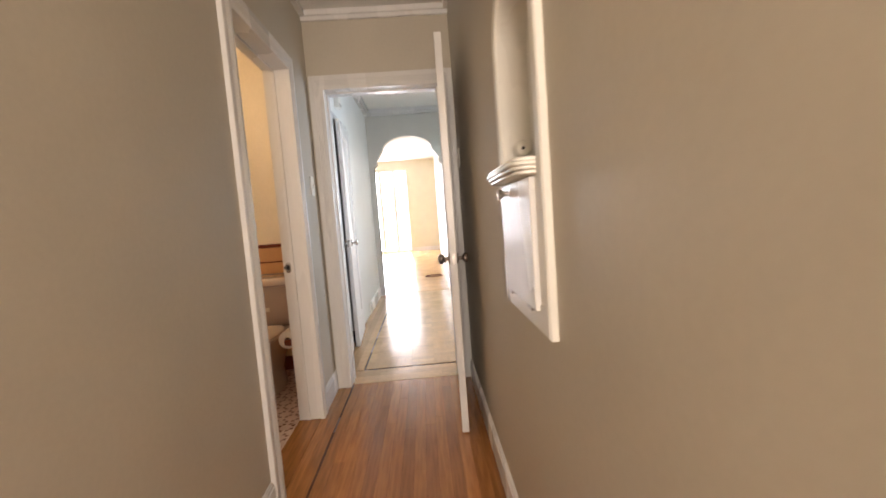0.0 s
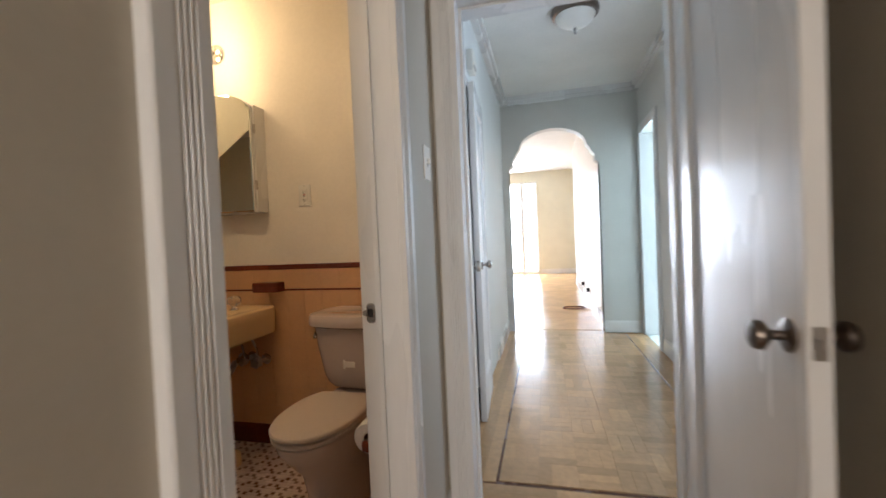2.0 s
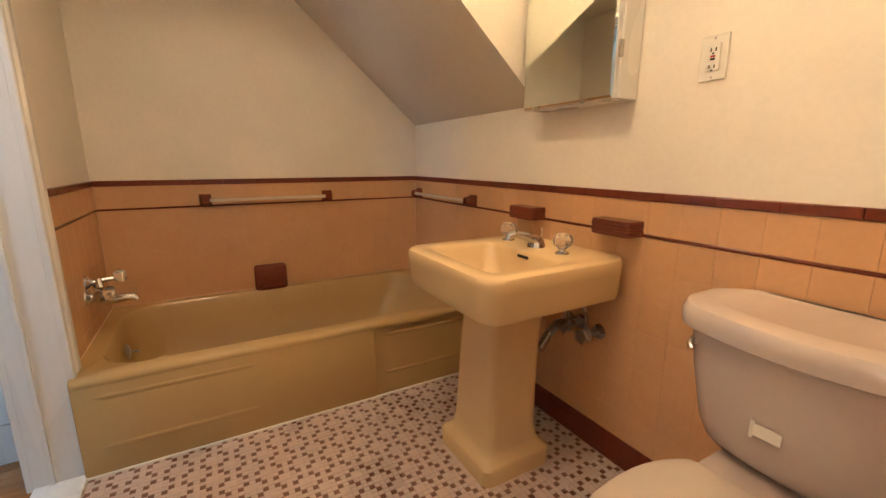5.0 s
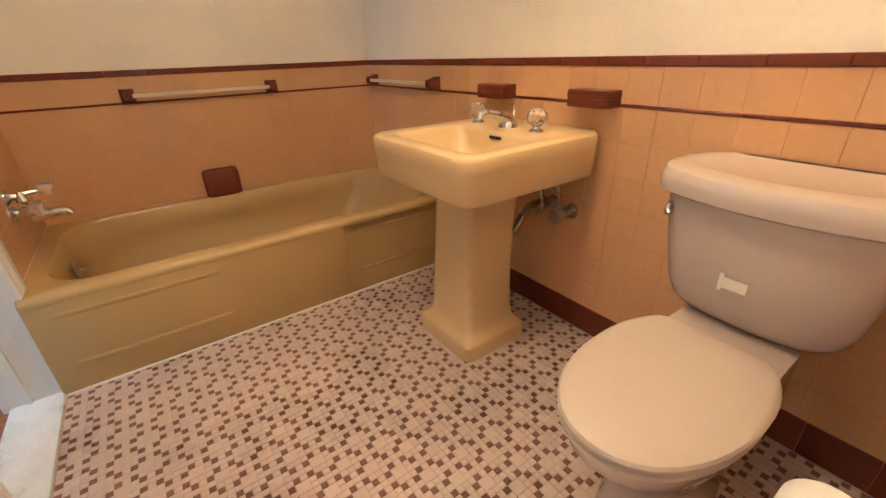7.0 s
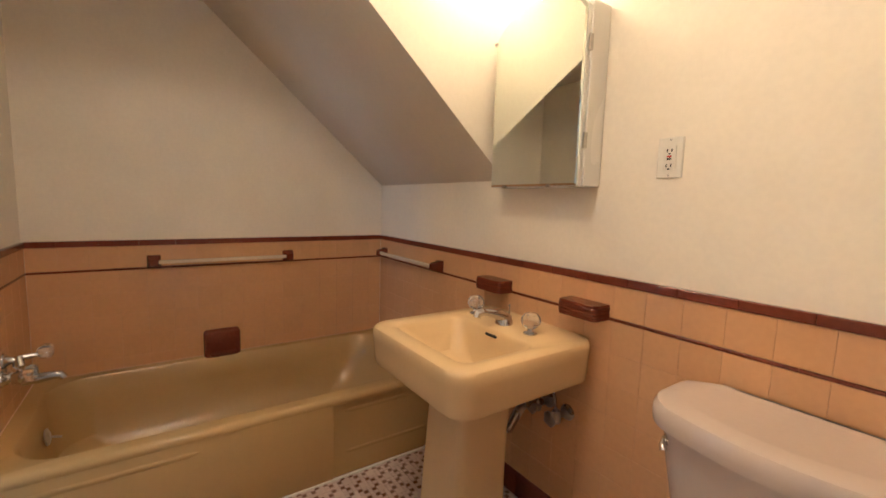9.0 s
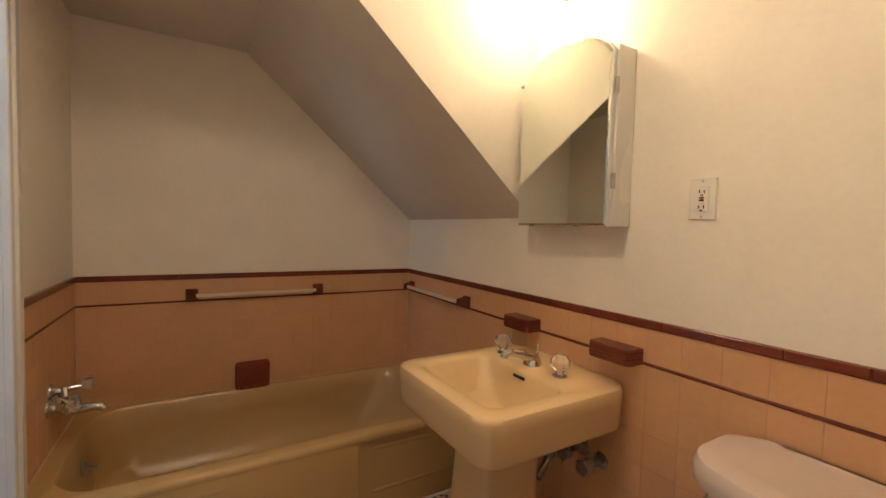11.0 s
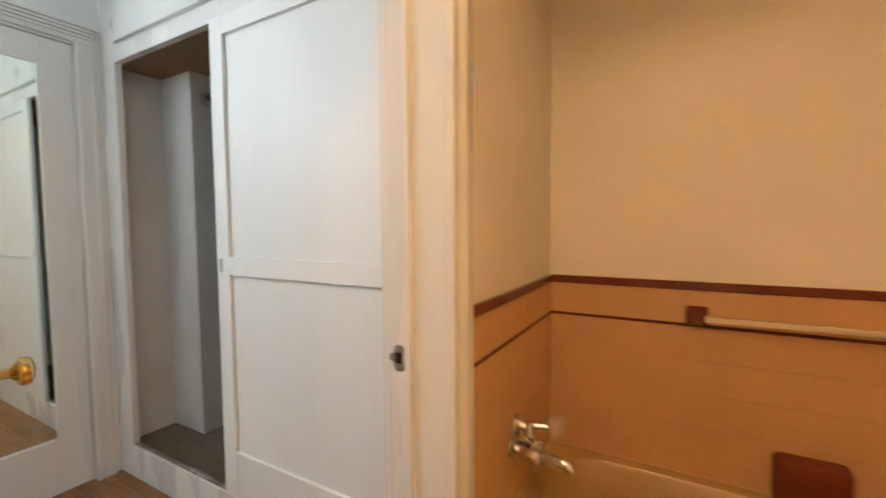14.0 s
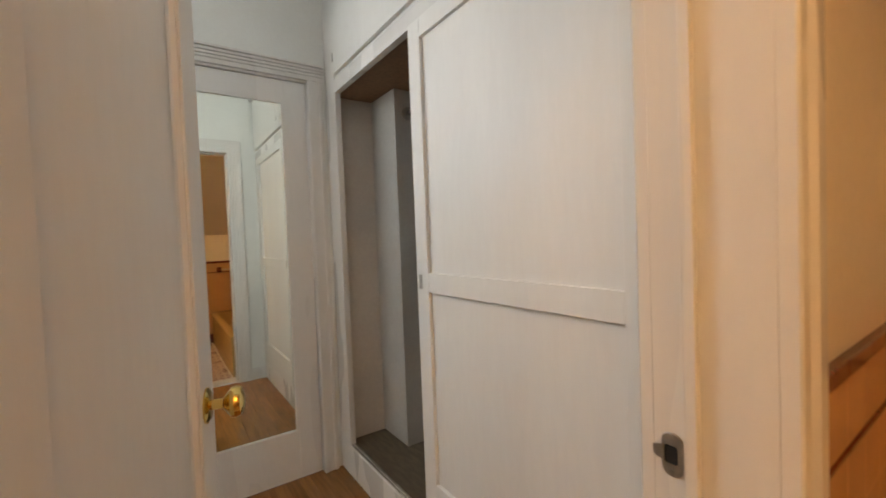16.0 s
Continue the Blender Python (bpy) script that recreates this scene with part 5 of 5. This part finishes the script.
def flat_tile(bm, xa, xb, ya, yb, top):
    g = 0.0007
    z = top + rnd.uniform(-0.00015, 0.00015)
    loft(bm, [[Vector(p) for p in ((xa + g + i, ya + g + i, zz), (xb - g - i, ya + g + i, zz), (xb - g - i, yb - g - i, zz), (xa + g + i, yb - g - i, zz))] for zz, i in ((-0.0009, 0), (z - 0.0005, 0), (z, 0.0005))], False, True)


near = Vector((-1.45, 2.75))
dark.sort(key=lambda c: (Vector((x0 + c[0] * u, y0 + c[1] * u)) - near).length)
for c in dark[:300]:
    piece("brown_tile", (u - 0.0014, u - 0.0014, 0.002), FLOOR_DARK, floor_tiles, Matrix.Translation((x0 + (c[0] + 0.5) * u, y0 + (c[1] + 0.5) * u, 0.0001)), 0.0005)
bm = bmesh.new()
for c in dark[300:]:
    flat_tile(bm, x0 + c[0] * u, x0 + (c[0] + 1) * u, y0 + c[1] * u, y0 + (c[1] + 1) * u, 0.001)
ob = put("brown_mosaic", bm, FLOOR_DARK, floor_tiles)
tagged(ob, kind="stuff")
light.sort(key=lambda c: (Vector((x0 + c[0] * u, y0 + c[1] * u)) - near).length)
for c in light[:300]:
    piece("blush_tile", (c[2] * u - 0.0014, c[3] * u - 0.0014, 0.002), FLOOR_LIGHT, floor_tiles, Matrix.Translation((x0 + (c[0] + c[2] / 2) * u, y0 + (c[1] + c[3] / 2) * u, 0.0001)), 0.0005)
bm = bmesh.new()
for c in light[300:]:
    flat_tile(bm, x0 + c[0] * u, x0 + (c[0] + c[2]) * u, y0 + c[1] * u, y0 + (c[1] + c[3]) * u, 0.001)
tagged(put("blush_mosaic", bm, FLOOR_LIGHT, floor_tiles), kind="stuff")


def strips(name, x0, x1, y0, y1, w, lengths, label, mat=WOOD, along="y"):
    f = structure(name, boxes(((x0, y0, -0.006), (x1, y1, -0.0035))), WALNUT, label)
    a0, a1, b0, b1 = (x0, x1, y0, y1) if along == "y" else (y0, y1, x0, x1)
    n = max(1, round((a1 - a0) / w))
    w = (a1 - a0) / n
    r = random.Random(name)
    for i in range(n):
        b = b0
        first = True
        while b < b1 - 1e-3:
            ln = r.choice(lengths) * (r.uniform(0.3, 1) if first else 1)
            first = False
            e = min(b + ln, b1)
            if b1 - e < 0.12:
                e = b1
            ca, cb = a0 + (i + 0.5) * w, (b + e) / 2
            m = Matrix.Translation((ca, cb, -0.0017)) if along == "y" else Matrix.Translation((cb, ca, -0.0017)) @ pose(0, 0, 0, 0, 0, 90)
            piece("floor_strip", (w - 0.0006, round(e - b, 3) - 0.0006, 0.0034), mat, f, m, 0.0004)
            b = e
    return f


strips("hall_floor_strips", -0.435, HE, -1.3, 3.28, 0.057, (0.8, 1.1, 1.5), "reddish oak strip floor running along the hall")
strips("hall_floor_border", HW - 0.12, -0.447, -1.3, 3.28, 0.057, (1.2, 1.6), "oak border strips beside a dark inlay line")
strips("hall_floor_cross", HW, HE, 3.285, 3.53, 0.06, (0.5, 0.9), "oak strips laid across the doorway", PARQUET, "x")
strips("dressing_floor_strips", CX, E, DW - 0.02, S - 0.14, 0.057, (0.5, 0.8, 1.1), "worn oak strip floor of the dressing room", WOOD)
strips("inner_border_left", BW, -0.408, 3.545, AY + 0.1, 0.06, (0.7, 1.0), "oak border strips of the inner hall", PARQUET)
strips("inner_border_right", 0.682, BE, 3.545, AY + 0.1, 0.06, (0.7, 1.0), "oak border strips of the inner hall", PARQUET)
blocks = structure("parquet_floor", boxes(((-0.395, 3.56, -0.006), (0.670, AY + 0.1, -0.0035))), PARQUET, "oak block parquet in alternating directions")
bs = 1.065 / 6
ny2 = int((AY + 0.1 - 3.56) / bs) + 1
for i in range(6):
    for j in range(ny2):
        cx, cy = -0.395 + (i + 0.5) * bs, 3.56 + (j + 0.5) * bs
        if cy + bs / 2 > AY + 0.11:
            continue
        for k in range(3):
            off = (k - 1) * bs / 3
            m = Matrix.Translation((cx + off, cy, -0.0017)) if (i + j) % 2 else Matrix.Translation((cx, cy + off, -0.0017)) @ pose(0, 0, 0, 0, 0, 90)
            piece("parquet_block", (bs / 3 - 0.0005, bs - 0.0005, 0.0034), PARQUET, blocks, m, 0.0003)
